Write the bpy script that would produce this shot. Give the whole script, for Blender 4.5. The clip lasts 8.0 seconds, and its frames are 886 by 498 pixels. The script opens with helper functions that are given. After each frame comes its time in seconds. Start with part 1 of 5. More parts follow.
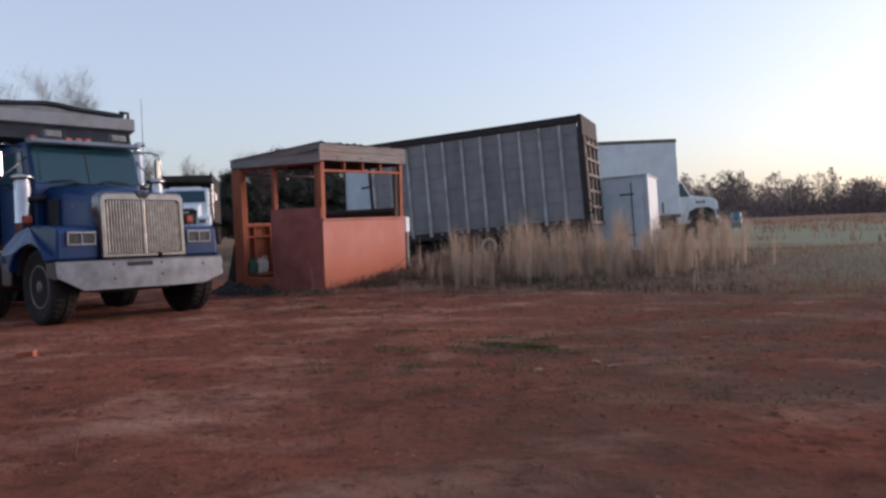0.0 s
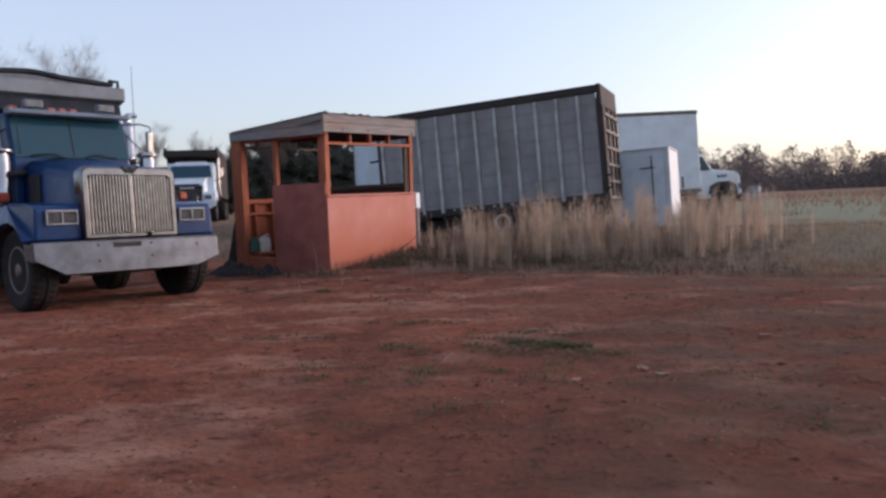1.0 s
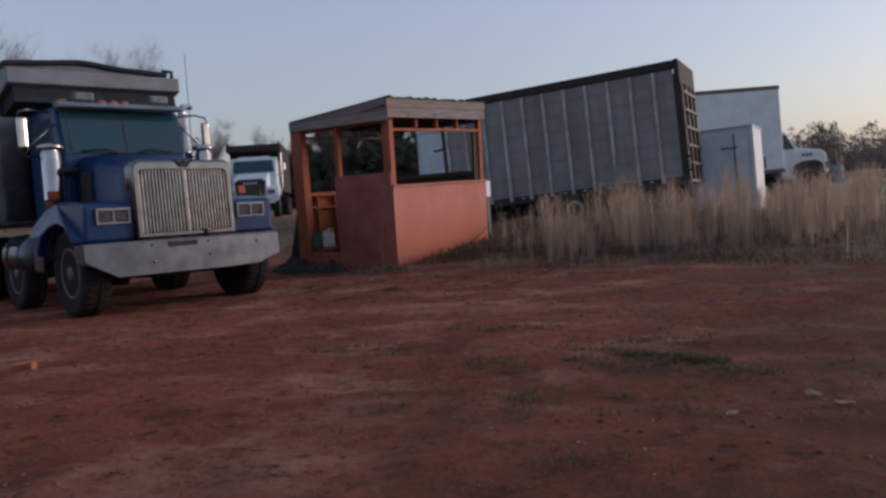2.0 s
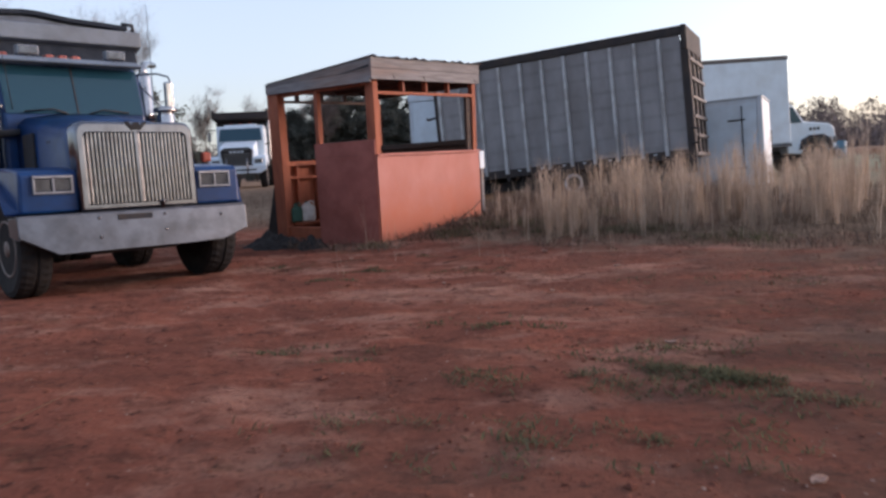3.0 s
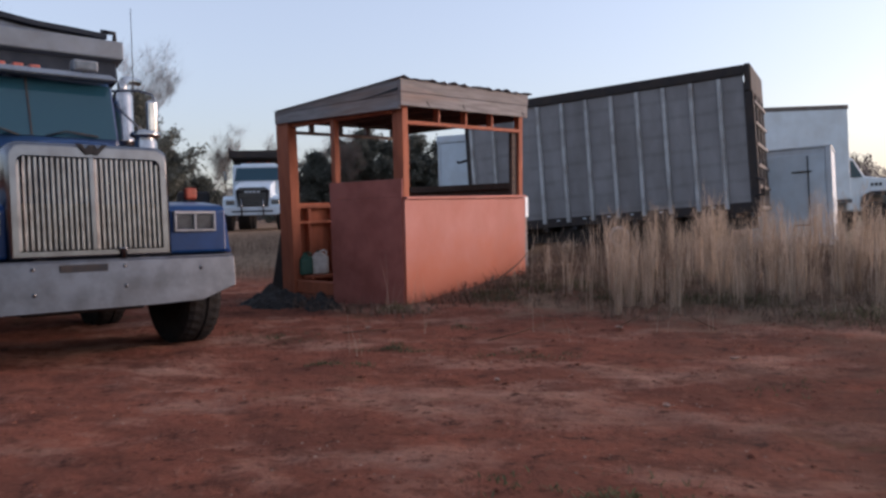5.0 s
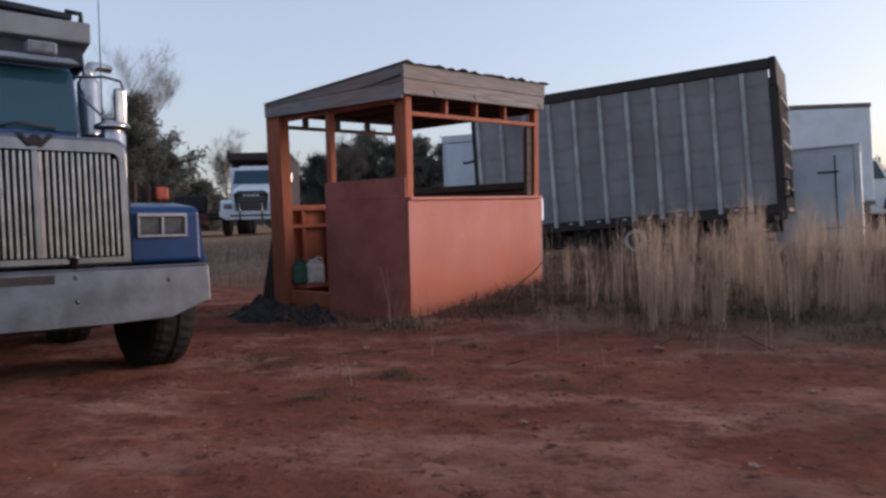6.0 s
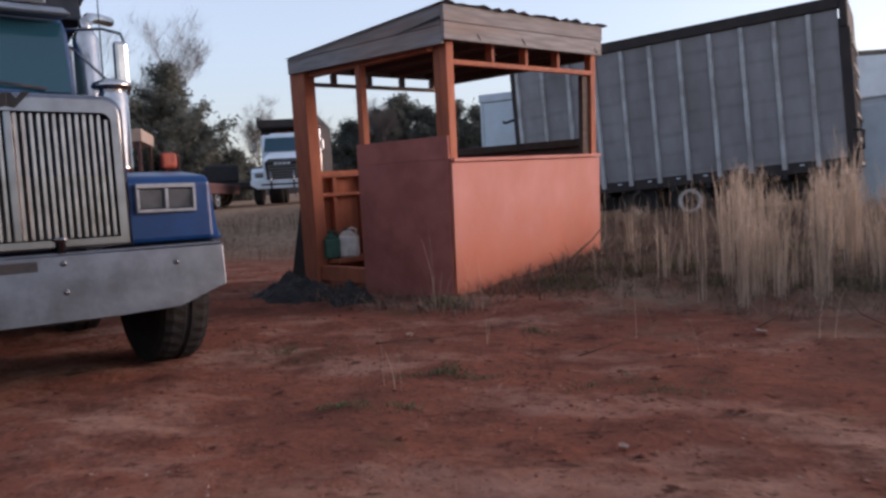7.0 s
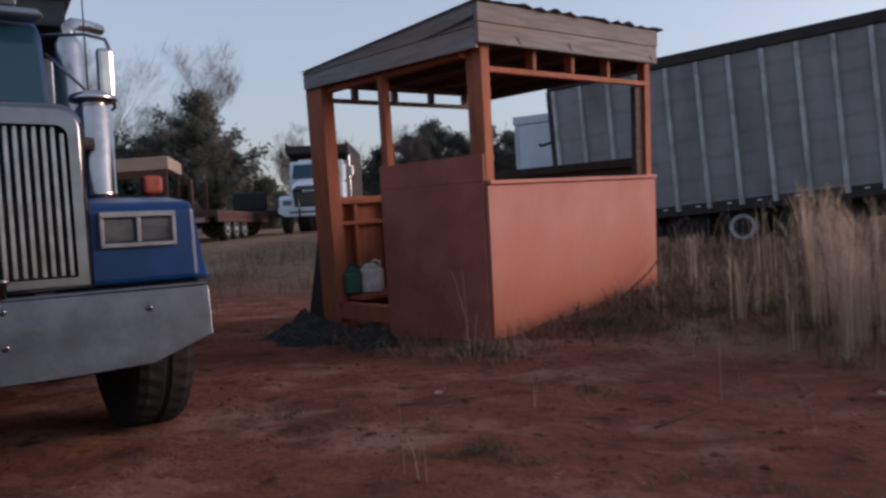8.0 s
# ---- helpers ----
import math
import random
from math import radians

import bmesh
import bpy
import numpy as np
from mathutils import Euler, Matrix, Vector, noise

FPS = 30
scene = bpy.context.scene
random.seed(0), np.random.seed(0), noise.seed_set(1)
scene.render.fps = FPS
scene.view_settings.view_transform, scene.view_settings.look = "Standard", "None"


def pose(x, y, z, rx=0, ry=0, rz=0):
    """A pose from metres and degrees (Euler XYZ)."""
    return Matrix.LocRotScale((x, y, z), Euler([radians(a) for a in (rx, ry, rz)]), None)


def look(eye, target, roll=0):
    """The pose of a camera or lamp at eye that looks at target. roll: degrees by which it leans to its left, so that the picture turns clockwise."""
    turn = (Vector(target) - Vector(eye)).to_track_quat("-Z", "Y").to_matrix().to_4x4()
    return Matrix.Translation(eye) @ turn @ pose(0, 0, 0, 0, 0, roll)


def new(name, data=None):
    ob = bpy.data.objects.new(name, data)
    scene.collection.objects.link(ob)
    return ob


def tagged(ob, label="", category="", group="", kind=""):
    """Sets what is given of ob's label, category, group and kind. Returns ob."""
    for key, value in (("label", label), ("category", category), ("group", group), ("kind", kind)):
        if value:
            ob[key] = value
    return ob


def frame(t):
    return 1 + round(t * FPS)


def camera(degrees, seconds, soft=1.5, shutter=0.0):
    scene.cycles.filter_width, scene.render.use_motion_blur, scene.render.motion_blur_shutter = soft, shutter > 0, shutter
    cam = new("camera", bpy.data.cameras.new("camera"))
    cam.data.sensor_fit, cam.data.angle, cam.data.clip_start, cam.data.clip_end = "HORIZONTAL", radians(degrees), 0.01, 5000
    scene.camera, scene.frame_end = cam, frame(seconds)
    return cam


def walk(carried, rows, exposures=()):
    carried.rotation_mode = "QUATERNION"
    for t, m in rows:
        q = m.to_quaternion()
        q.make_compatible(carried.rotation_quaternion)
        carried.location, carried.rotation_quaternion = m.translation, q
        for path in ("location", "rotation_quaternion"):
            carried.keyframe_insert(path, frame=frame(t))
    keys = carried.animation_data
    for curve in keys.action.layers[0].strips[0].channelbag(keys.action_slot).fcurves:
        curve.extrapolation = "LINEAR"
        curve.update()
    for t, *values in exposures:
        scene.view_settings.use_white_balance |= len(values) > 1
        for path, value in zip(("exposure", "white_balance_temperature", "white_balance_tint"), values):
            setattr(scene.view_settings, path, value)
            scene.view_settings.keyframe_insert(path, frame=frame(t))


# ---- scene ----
cam = camera(58.0, 8.0, soft=2.7, shutter=0.5)

PATH = [
    (0, (1.187, 0.862, 0.915), (0.874, 2.838, 0.899), -2.3),
    (0.5, (1.121, 1.273, 1.0), (0.79, 3.245, 0.969), -3.4),
    (1, (1.011, 1.809, 0.965), (0.668, 3.778, 0.887), -2.4),
    (1.5, (0.825, 2.272, 0.971), (0.32, 4.206, 0.895), -4.2),
    (2.8, (0.468, 3.604, 0.973), (-0.006, 5.541, 0.82), -3.2),
    (3, (0.465, 3.83, 0.967), (-0.022, 5.763, 0.802), -3.2),
    (3.5, (0.314, 4.391, 0.98), (-0.184, 6.322, 0.833), -3.0),
    (4, (0.153, 4.901, 0.992), (-0.305, 6.842, 0.841), -1.8),
    (4.5, (-0.119, 5.453, 1.054), (-0.8, 7.333, 1.042), -3.1),
    (5, (-0.304, 5.927, 1.031), (-0.835, 7.855, 0.983), -1.5),
    (6.5, (-0.847, 7.459, 1.049), (-1.408, 9.379, 1.017), -2.0),
    (7, (-1.055, 7.913, 1.061), (-1.68, 9.809, 0.938), -3.0),
    (7.5, (-1.174, 8.408, 1.035), (-1.821, 10.301, 0.991), -3.5),
    (8, (-1.402, 8.91, 1.079), (-2.101, 10.784, 1.027), -3.3),
]
LIGHTING = [(t, s, 6100, 26) for t, s in ((0, 1.72), (0.5, 1.0), (1, 1.9), (1.5, 1.15), (2.8, 1.8), (3, 2.1), (3.5, 1.45), (4, 1.4), (4.5, 1.1), (5, 1.82), (6.5, 1.65), (7, 1.95), (7.5, 2.22), (8, 1.45))]
walk(cam, [(t, look(eye, target, roll)) for t, eye, target, roll in PATH], LIGHTING)

# ---- world and sun ----
SUN_EL, SUN_AZ = 5.0, 62.0      # degrees; azimuth from +y towards +x
world = bpy.data.worlds.new("dusk_sky")
scene.world = world
world.use_nodes = True
wn = world.node_tree
sky = wn.nodes.new("ShaderNodeTexSky")
sky.sky_type = "NISHITA"
sky.sun_disc = False
sky.sun_elevation = radians(SUN_EL)
sky.sun_rotation = radians(SUN_AZ)
sky.altitude, sky.air_density, sky.dust_density, sky.ozone_density = 200, 1.0, 3.0, 1.8
wn.nodes["Background"].inputs["Strength"].default_value = 0.15
haze = wn.nodes.new("ShaderNodeHueSaturation")      # thin evening haze pales the blue
haze.inputs["Saturation"].default_value = 0.80
wn.links.new(sky.outputs[0], haze.inputs["Color"])
tint = wn.nodes.new("ShaderNodeMix")
tint.data_type, tint.blend_type = "RGBA", "MULTIPLY"
tint.inputs[0].default_value = 1.0
tint.inputs[7].default_value = (0.99, 0.997, 0.985, 1)
veil = wn.nodes.new("ShaderNodeMix")               # high thin cloud evens out the whole dome
veil.data_type = "RGBA"
veil.inputs[0].default_value = 0.35
veil.inputs[7].default_value = (1.22, 1.35, 1.42, 1)
wn.links.new(haze.outputs[0], veil.inputs[6])
wn.links.new(veil.outputs[2], tint.inputs[6])
wn.links.new(tint.outputs[2], wn.nodes["Background"].inputs["Color"])
sun = new("sun", bpy.data.lights.new("sun", "SUN"))
sun.data.energy, sun.data.angle, sun.data.color = 0.8, radians(30), (1.0, 0.84, 0.72)
_a, _e = radians(SUN_AZ), radians(max(SUN_EL, 9))
sun_dir = Vector((math.sin(_a) * math.cos(_e), math.cos(_a) * math.cos(_e), math.sin(_e)))
sun.matrix_world = look(sun_dir * 300, (0, 0, 0))


# ---- materials ----
def node(nt, kind, **sets):
    n = nt.nodes.new(kind)
    for k, v in sets.items():
        n.inputs[k].default_value = v
    return n


def noise_mask(nt, coord, scale, lo, hi, detail=5.0, rough=0.6):
    n = node(nt, "ShaderNodeTexNoise", Scale=scale, Detail=detail, Roughness=rough)
    nt.links.new(coord, n.inputs["Vector"])
    r = nt.nodes.new("ShaderNodeMapRange")
    r.inputs["From Min"].default_value, r.inputs["From Max"].default_value = lo, hi
    nt.links.new(n.outputs["Fac"], r.inputs["Value"])
    return r.outputs["Result"]


def mixc(nt, fac, a, b):
    m = nt.nodes.new("ShaderNodeMix")
    m.data_type = "RGBA"
    for sock, v in ((m.inputs[0], fac), (m.inputs[6], a), (m.inputs[7], b)):
        if isinstance(v, (tuple, list)):
            sock.default_value = (*v, 1)
        elif isinstance(v, (int, float)):
            sock.default_value = v
        else:
            nt.links.new(v, sock)
    return m.outputs[2]


def surface(name, base, second=None, rough=0.6, metal=0.0, scale=6.0, lo=0.4, hi=0.65, dirt=None, dirt_scale=1.3, dirt_amt=0.5,
            bump=0.15, bump_scale=40.0, stretch=(1, 1, 1), rand=0.0, coat=0.0):
    """A procedural surface: two tones of grain, larger stains, fine relief."""
    m = bpy.data.materials.new(name)
    m.use_nodes = True
    nt = m.node_tree
    b = nt.nodes["Principled BSDF"]
    tc = nt.nodes.new("ShaderNodeTexCoord")
    mp = nt.nodes.new("ShaderNodeMapping")
    mp.inputs["Scale"].default_value = stretch
    nt.links.new(tc.outputs["Object"], mp.inputs["Vector"])
    co = mp.outputs["Vector"]
    col = mixc(nt, noise_mask(nt, co, scale, lo, hi), base, second or tuple(c * 0.75 for c in base))
    if dirt:
        f = noise_mask(nt, co, dirt_scale, 0.45, 0.7)
        mm = nt.nodes.new("ShaderNodeMath")
        mm.operation = "MULTIPLY"
        mm.inputs[1].default_value = dirt_amt
        nt.links.new(f, mm.inputs[0])
        col = mixc(nt, mm.outputs[0], col, dirt)
    if rand:
        oi = nt.nodes.new("ShaderNodeObjectInfo")
        hs = nt.nodes.new("ShaderNodeHueSaturation")
        mr = nt.nodes.new("ShaderNodeMapRange")
        mr.inputs["To Min"].default_value, mr.inputs["To Max"].default_value = 1 - rand, 1 + rand
        nt.links.new(oi.outputs["Random"], mr.inputs["Value"])
        nt.links.new(mr.outputs["Result"], hs.inputs["Value"])
        nt.links.new(col, hs.inputs["Color"])
        col = hs.outputs["Color"]
    nt.links.new(col, b.inputs["Base Color"])
    rr = nt.nodes.new("ShaderNodeMapRange")
    rr.inputs["To Min"].default_value, rr.inputs["To Max"].default_value = rough * 0.8, min(1, rough * 1.25)
    rn = node(nt, "ShaderNodeTexNoise", Scale=scale * 1.7, Detail=3.0)
    nt.links.new(co, rn.inputs["Vector"])
    nt.links.new(rn.outputs["Fac"], rr.inputs["Value"])
    nt.links.new(rr.outputs["Result"], b.inputs["Roughness"])
    b.inputs["Metallic"].default_value = metal
    b.inputs["Coat Weight"].default_value = coat
    if bump:
        bn = node(nt, "ShaderNodeTexNoise", Scale=bump_scale, Detail=6.0)
        nt.links.new(co, bn.inputs["Vector"])
        bu = node(nt, "ShaderNodeBump", Strength=bump, Distance=0.01)
        nt.links.new(bn.outputs["Fac"], bu.inputs["Height"])
        nt.links.new(bu.outputs["Normal"], b.inputs["Normal"])
    return m


def glass_like(name, tint, rough=0.05, alpha=1.0, transmission=0.0):
    m = bpy.data.materials.new(name)
    m.use_nodes = True
    b = m.node_tree.nodes["Principled BSDF"]
    b.inputs["Base Color"].default_value = (*tint, 1)
    b.inputs["Roughness"].default_value = rough
    b.inputs["Transmission Weight"].default_value = transmission
    b.inputs["IOR"].default_value = 1.45
    return m


M = dict(
    blue=surface("blue_paint", (0.0026, 0.032, 0.120), (0.0022, 0.024, 0.086), 0.34, 0, 5, dirt=(0.022, 0.028, 0.04), dirt_amt=0.12, bump=0.03),
    chrome=surface("chrome", (0.205, 0.21, 0.225), (0.16, 0.16, 0.172), 0.2, 1.0, 9, dirt=(0.13, 0.115, 0.11), dirt_amt=0.35, dirt_scale=3, bump=0.03, bump_scale=12),
    # brighter, warmer copy of chrome; the low sun's reflection is in its colour
    polish=surface("sunlit_polished_metal", (0.58, 0.565, 0.55), (0.46, 0.45, 0.44), 0.2, 1.0, 9, dirt=(0.25, 0.22, 0.2), dirt_amt=0.25, dirt_scale=3, bump=0.03, bump_scale=12),
    satin=surface("satin_silver_trim", (0.23, 0.245, 0.27), (0.165, 0.175, 0.19), 0.42, 0.35, 14, bump=0.05),
    alu=surface("dull_aluminium", (0.128, 0.138, 0.165), (0.086, 0.091, 0.106), 0.3, 0.95, 4, dirt=(0.065, 0.058, 0.058), dirt_amt=0.55, dirt_scale=2.2, bump=0.1, bump_scale=25),
    steel=surface("grey_painted_steel", (0.145, 0.180, 0.218), (0.105, 0.130, 0.158), 0.55, 0.1, 3, dirt=(0.07, 0.07, 0.07), dirt_amt=0.4, bump=0.1),
    dark=surface("dark_frame", (0.026, 0.028, 0.033), (0.042, 0.036, 0.034), 0.75, 0, 8, bump=0.2),
    lampred=surface("dull_red_amber_lens", (0.32, 0.075, 0.05), (0.24, 0.055, 0.038), 0.45, 0, 30, bump=0.2, bump_scale=70),
    tyre=surface("tyre_rubber", (0.020, 0.020, 0.021), (0.030, 0.027, 0.025), 0.92, 0, 9, dirt=(0.03, 0.018, 0.013), dirt_amt=0.2, bump=0.3),
    rim=surface("wheel_rim", (0.20, 0.18, 0.165), (0.13, 0.09, 0.07), 0.6, 0.3, 7, dirt=(0.12, 0.055, 0.036), dirt_amt=0.6),
    tarp=surface("black_tarp", (0.013, 0.011, 0.010), (0.026, 0.022, 0.02), 0.85, 0, 5, bump=0.5, bump_scale=12),
    loadtarp=surface("load_tarp", (0.014, 0.020, 0.030), (0.024, 0.031, 0.042), 0.8, 0, 5, bump=0.4, bump_scale=12),
    rung=surface("grey_rusted_rungs", (0.125, 0.115, 0.108), (0.08, 0.06, 0.05), 0.7, 0.1, 5, bump=0.2),
    # wood darkened to carry the shade inside the booth and under its roof
    shade_wood=surface("shade_toned_boarding", (0.085, 0.055, 0.042), (0.055, 0.036, 0.028), 0.85, 0, 7, bump=0.3, stretch=(0.3, 3, 3)),
    bar=surface("worn_chrome_bar", (0.36, 0.345, 0.34), (0.26, 0.245, 0.24), 0.24, 1.0, 9, dirt=(0.13, 0.10, 0.085), dirt_amt=0.4, dirt_scale=3, bump=0.03, bump_scale=12),
    black=surface("black_enamel", (0.008, 0.008, 0.010), (0.014, 0.014, 0.016), 0.45, 0, 9, bump=0.03),
    # teal base colour carries part of the sky's reflection
    glass=glass_like("windscreen_glass", (0.014, 0.052, 0.078), 0.07),
    lens=surface("lamp_lens", (0.14, 0.15, 0.165), (0.08, 0.085, 0.095), 0.12, 0.6, 9, bump=0.06, bump_scale=40),
    amber=surface("amber_lens", (0.28, 0.038, 0.012), (0.18, 0.024, 0.008), 0.55, 0, 30, bump=0.3, bump_scale=70),
    white=surface("white_paint", (0.54, 0.63, 0.70), (0.48, 0.56, 0.62), 0.5, 0, 2, dirt=(0.34, 0.35, 0.35), dirt_amt=0.3, bump=0.04),
    offwhite=surface("aged_white_panel", (0.53, 0.60, 0.66), (0.46, 0.51, 0.55), 0.6, 0, 2, dirt=(0.34, 0.33, 0.31), dirt_amt=0.35, bump=0.06),
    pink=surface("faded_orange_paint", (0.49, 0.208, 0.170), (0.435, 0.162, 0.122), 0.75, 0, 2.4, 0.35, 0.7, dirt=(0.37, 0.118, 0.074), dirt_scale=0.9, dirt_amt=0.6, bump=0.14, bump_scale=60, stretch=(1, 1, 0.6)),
    # side wall paint, darker than pink: its turn from the sun is coloured in
    side_red=surface("shaded_side_red", (0.375, 0.122, 0.094), (0.300, 0.090, 0.068), 0.75, 0, 2.6, dirt=(0.225, 0.068, 0.048), dirt_amt=0.5, bump=0.15, stretch=(1, 1, 1.2)),
    orange=surface("orange_painted_lumber", (0.340, 0.098, 0.044), (0.255, 0.068, 0.031), 0.75, 0, 9, dirt=(0.170, 0.055, 0.030), dirt_amt=0.4, bump=0.25, stretch=(1, 1, 0.25), rand=0.12),
    greywood=surface("weathered_wood", (0.255, 0.240, 0.240), (0.150, 0.138, 0.136), 0.85, 0, 7, 0.35, 0.7, dirt=(0.27, 0.150, 0.092), dirt_amt=0.6, bump=0.5, bump_scale=22, stretch=(0.35, 0.35, 4), rand=0.12),
    tin=surface("roofing_sheet", (0.2, 0.19, 0.19), (0.22, 0.1, 0.06), 0.5, 0.6, 3, bump=0.1),
    panel=surface("weathered_grey_panel", (0.250, 0.246, 0.252), (0.180, 0.176, 0.180), 0.72, 0.05, 1.4, 0.35, 0.7, dirt=(0.120, 0.108, 0.102), dirt_scale=0.9, dirt_amt=0.6, bump=0.1, rand=0.05, stretch=(1, 1, 0.45)),
    rib=surface("galvanised_rib", (0.40, 0.41, 0.42), (0.29, 0.29, 0.29), 0.5, 0.2, 3, dirt=(0.128, 0.096, 0.072), dirt_amt=0.5, bump=0.1, rand=0.06),
    rustrail=surface("dark_rusty_steel", (0.036, 0.033, 0.034), (0.055, 0.043, 0.038), 0.75, 0.1, 4, bump=0.25),
    redsteel=surface("red_trailer_paint", (0.062, 0.018, 0.015), (0.040, 0.015, 0.013), 0.7, 0, 4),
    tan=surface("tan_sheet", (0.32, 0.24, 0.19), (0.26, 0.19, 0.15), 0.6, 0, 3),
    bark=surface("bark", (0.11, 0.085, 0.07), (0.07, 0.055, 0.045), 0.9, 0, 9, bump=0.5),
    twig=surface("bare_twigs", (0.19, 0.158, 0.146), (0.14, 0.118, 0.11), 0.9, 0, 0.6, bump=0),
    # woods and needles are paled: distance haze is put into their colour
    farwood=surface("hazed_far_woods", (0.185, 0.150, 0.142), (0.125, 0.108, 0.102), 0.95, 0, 0.12, bump=0),
    needle=surface("hazed_pine_needles", (0.165, 0.172, 0.150), (0.108, 0.116, 0.100), 0.85, 0, 0.9, bump=0),
    jugw=surface("milky_plastic", (0.68, 0.66, 0.6), (0.55, 0.52, 0.46), 0.45, 0, 12, dirt=(0.3, 0.2, 0.14), dirt_amt=0.4, dirt_scale=9, bump=0.05),
    jugg=surface("green_plastic", (0.02, 0.09, 0.06), (0.015, 0.06, 0.04), 0.45, 0, 12, bump=0.05),
    teal=surface("faded_blue_plastic", (0.075, 0.16, 0.22), (0.06, 0.13, 0.18), 0.5, 0, 6, bump=0.05),
    straw=surface("dry_broom_sedge", (0.51, 0.405, 0.315), (0.36, 0.28, 0.212), 0.8, 0, 1.3, 0.35, 0.65, bump=0),
    litter=surface("dead_grass", (0.27, 0.165, 0.112), (0.16, 0.098, 0.068), 0.9, 0, 1.6, 0.35, 0.65, bump=0),
    green=surface("winter_grass", (0.118, 0.118, 0.066), (0.155, 0.128, 0.082), 0.85, 0, 2, bump=0),
    clod=surface("clay_clods", (0.18, 0.070, 0.047), (0.105, 0.043, 0.031), 0.95, 0, 14, bump=0.3),
    stone=surface("pale_pebbles", (0.36, 0.245, 0.19), (0.25, 0.145, 0.108), 0.9, 0, 3, bump=0.2),
    weedy=surface("dark_winter_weeds", (0.200, 0.135, 0.100), (0.112, 0.080, 0.060), 0.9, 0, 1.6, 0.35, 0.65, bump=0),
)


def clay_ground():
    """Red clay yard, trodden paler patches, darker streaks, shade-toned dimples, thin winter grass; pale meadow further
    off.
    """
    m = bpy.data.materials.new("red_clay_ground")
    m.use_nodes = True
    nt = m.node_tree
    b = nt.nodes["Principled BSDF"]
    b.inputs["Roughness"].default_value = 0.93
    b.inputs["Specular IOR Level"].default_value = 0.0
    co = nt.nodes.new("ShaderNodeTexCoord").outputs["Object"]
    mp = nt.nodes.new("ShaderNodeMapping")
    mp.inputs["Rotation"].default_value = (0, 0, radians(-12))
    mp.inputs["Scale"].default_value = (0.8, 1.0, 1.0)
    nt.links.new(co, mp.inputs["Vector"])
    streak = mp.outputs["Vector"]
    shift = nt.nodes.new("ShaderNodeMapping")
    shift.inputs["Location"].default_value = (3.7, 11.3, 0.0)
    shift.inputs["Scale"].default_value = (0.75, 1.1, 1.0)
    nt.links.new(co, shift.inputs["Vector"])
    mp2 = shift.outputs["Vector"]
    col = mixc(nt, noise_mask(nt, streak, 0.8, 0.38, 0.62, 9, 0.66), (0.296, 0.108, 0.071), (0.208, 0.081, 0.056))
    col = mixc(nt, noise_mask(nt, mp2, 0.85, 0.50, 0.66, 12, 0.66), col, (0.43, 0.235, 0.172))
    col = mixc(nt, noise_mask(nt, streak, 2.4, 0.50, 0.66, 12, 0.74), col, (0.135, 0.058, 0.042))
    col = mixc(nt, noise_mask(nt, co, 9.0, 0.55, 0.78, 8, 0.7), col, (0.33, 0.16, 0.112))
    col = mixc(nt, noise_mask(nt, co, 26.0, 0.56, 0.72, 6, 0.7), col, (0.080, 0.038, 0.028))
    # small dark spots: the shade of dimples and footprints as colour
    col = mixc(nt, noise_mask(nt, streak, 7.5, 0.565, 0.64, 8, 0.74), col, (0.092, 0.044, 0.033))
    sx = nt.nodes.new("ShaderNodeSeparateXYZ")
    nt.links.new(co, sx.inputs[0])
    worn = nt.nodes.new("ShaderNodeMapRange")
    for k, v in (("From Min", -1.4), ("From Max", 2.6), ("To Min", 0.05), ("To Max", 0.9)):
        worn.inputs[k].default_value = v
    nt.links.new(sx.outputs["X"], worn.inputs["Value"])
    weedy = nt.nodes.new("ShaderNodeMath")
    weedy.operation = "MULTIPLY"
    nt.links.new(worn.outputs[0], weedy.inputs[0])
    nt.links.new(noise_mask(nt, streak, 0.9, 0.36, 0.6, 9, 0.7), weedy.inputs[1])
    col = mixc(nt, weedy.outputs[0], col, (0.150, 0.104, 0.078))
    tufty = noise_mask(nt, mp2, 0.5, 0.57, 0.70, 12, 0.78)
    col = mixc(nt, tufty, col, (0.135, 0.095, 0.056))
    # meadow: grows in with distance and to the right, with a ragged rim
    sep = nt.nodes.new("ShaderNodeSeparateXYZ")
    nt.links.new(co, sep.inputs[0])

    def math_node(op, a, c):
        n = nt.nodes.new("ShaderNodeMath")
        n.operation = op
        for i, v in enumerate((a, c)):
            if isinstance(v, (int, float)):
                n.inputs[i].default_value = v
            else:
                nt.links.new(v, n.inputs[i])
        return n.outputs[0]
    rim = math_node("ADD", math_node("MULTIPLY", sep.outputs["X"], 0.42), sep.outputs["Y"])
    rag = math_node("MULTIPLY", noise_mask(nt, co, 0.9, 0.2, 0.8, 6, 0.65), 4.0)
    edge = nt.nodes.new("ShaderNodeMapRange")
    edge.inputs["From Min"].default_value, edge.inputs["From Max"].default_value = 15.6, 17.6
    nt.links.new(math_node("ADD", rim, rag), edge.inputs["Value"])
    left = nt.nodes.new("ShaderNodeMapRange")
    left.inputs["From Min"].default_value, left.inputs["From Max"].default_value = -5.5, -3.5
    nt.links.new(sep.outputs["X"], left.inputs["Value"])
    far = nt.nodes.new("ShaderNodeMapRange")
    far.inputs["From Min"].default_value, far.inputs["From Max"].default_value = 19.0, 22.0
    nt.links.new(sep.outputs["Y"], far.inputs["Value"])
    grassy = math_node("MULTIPLY", edge.outputs[0], math_node("MAXIMUM", left.outputs[0], far.outputs[0]))
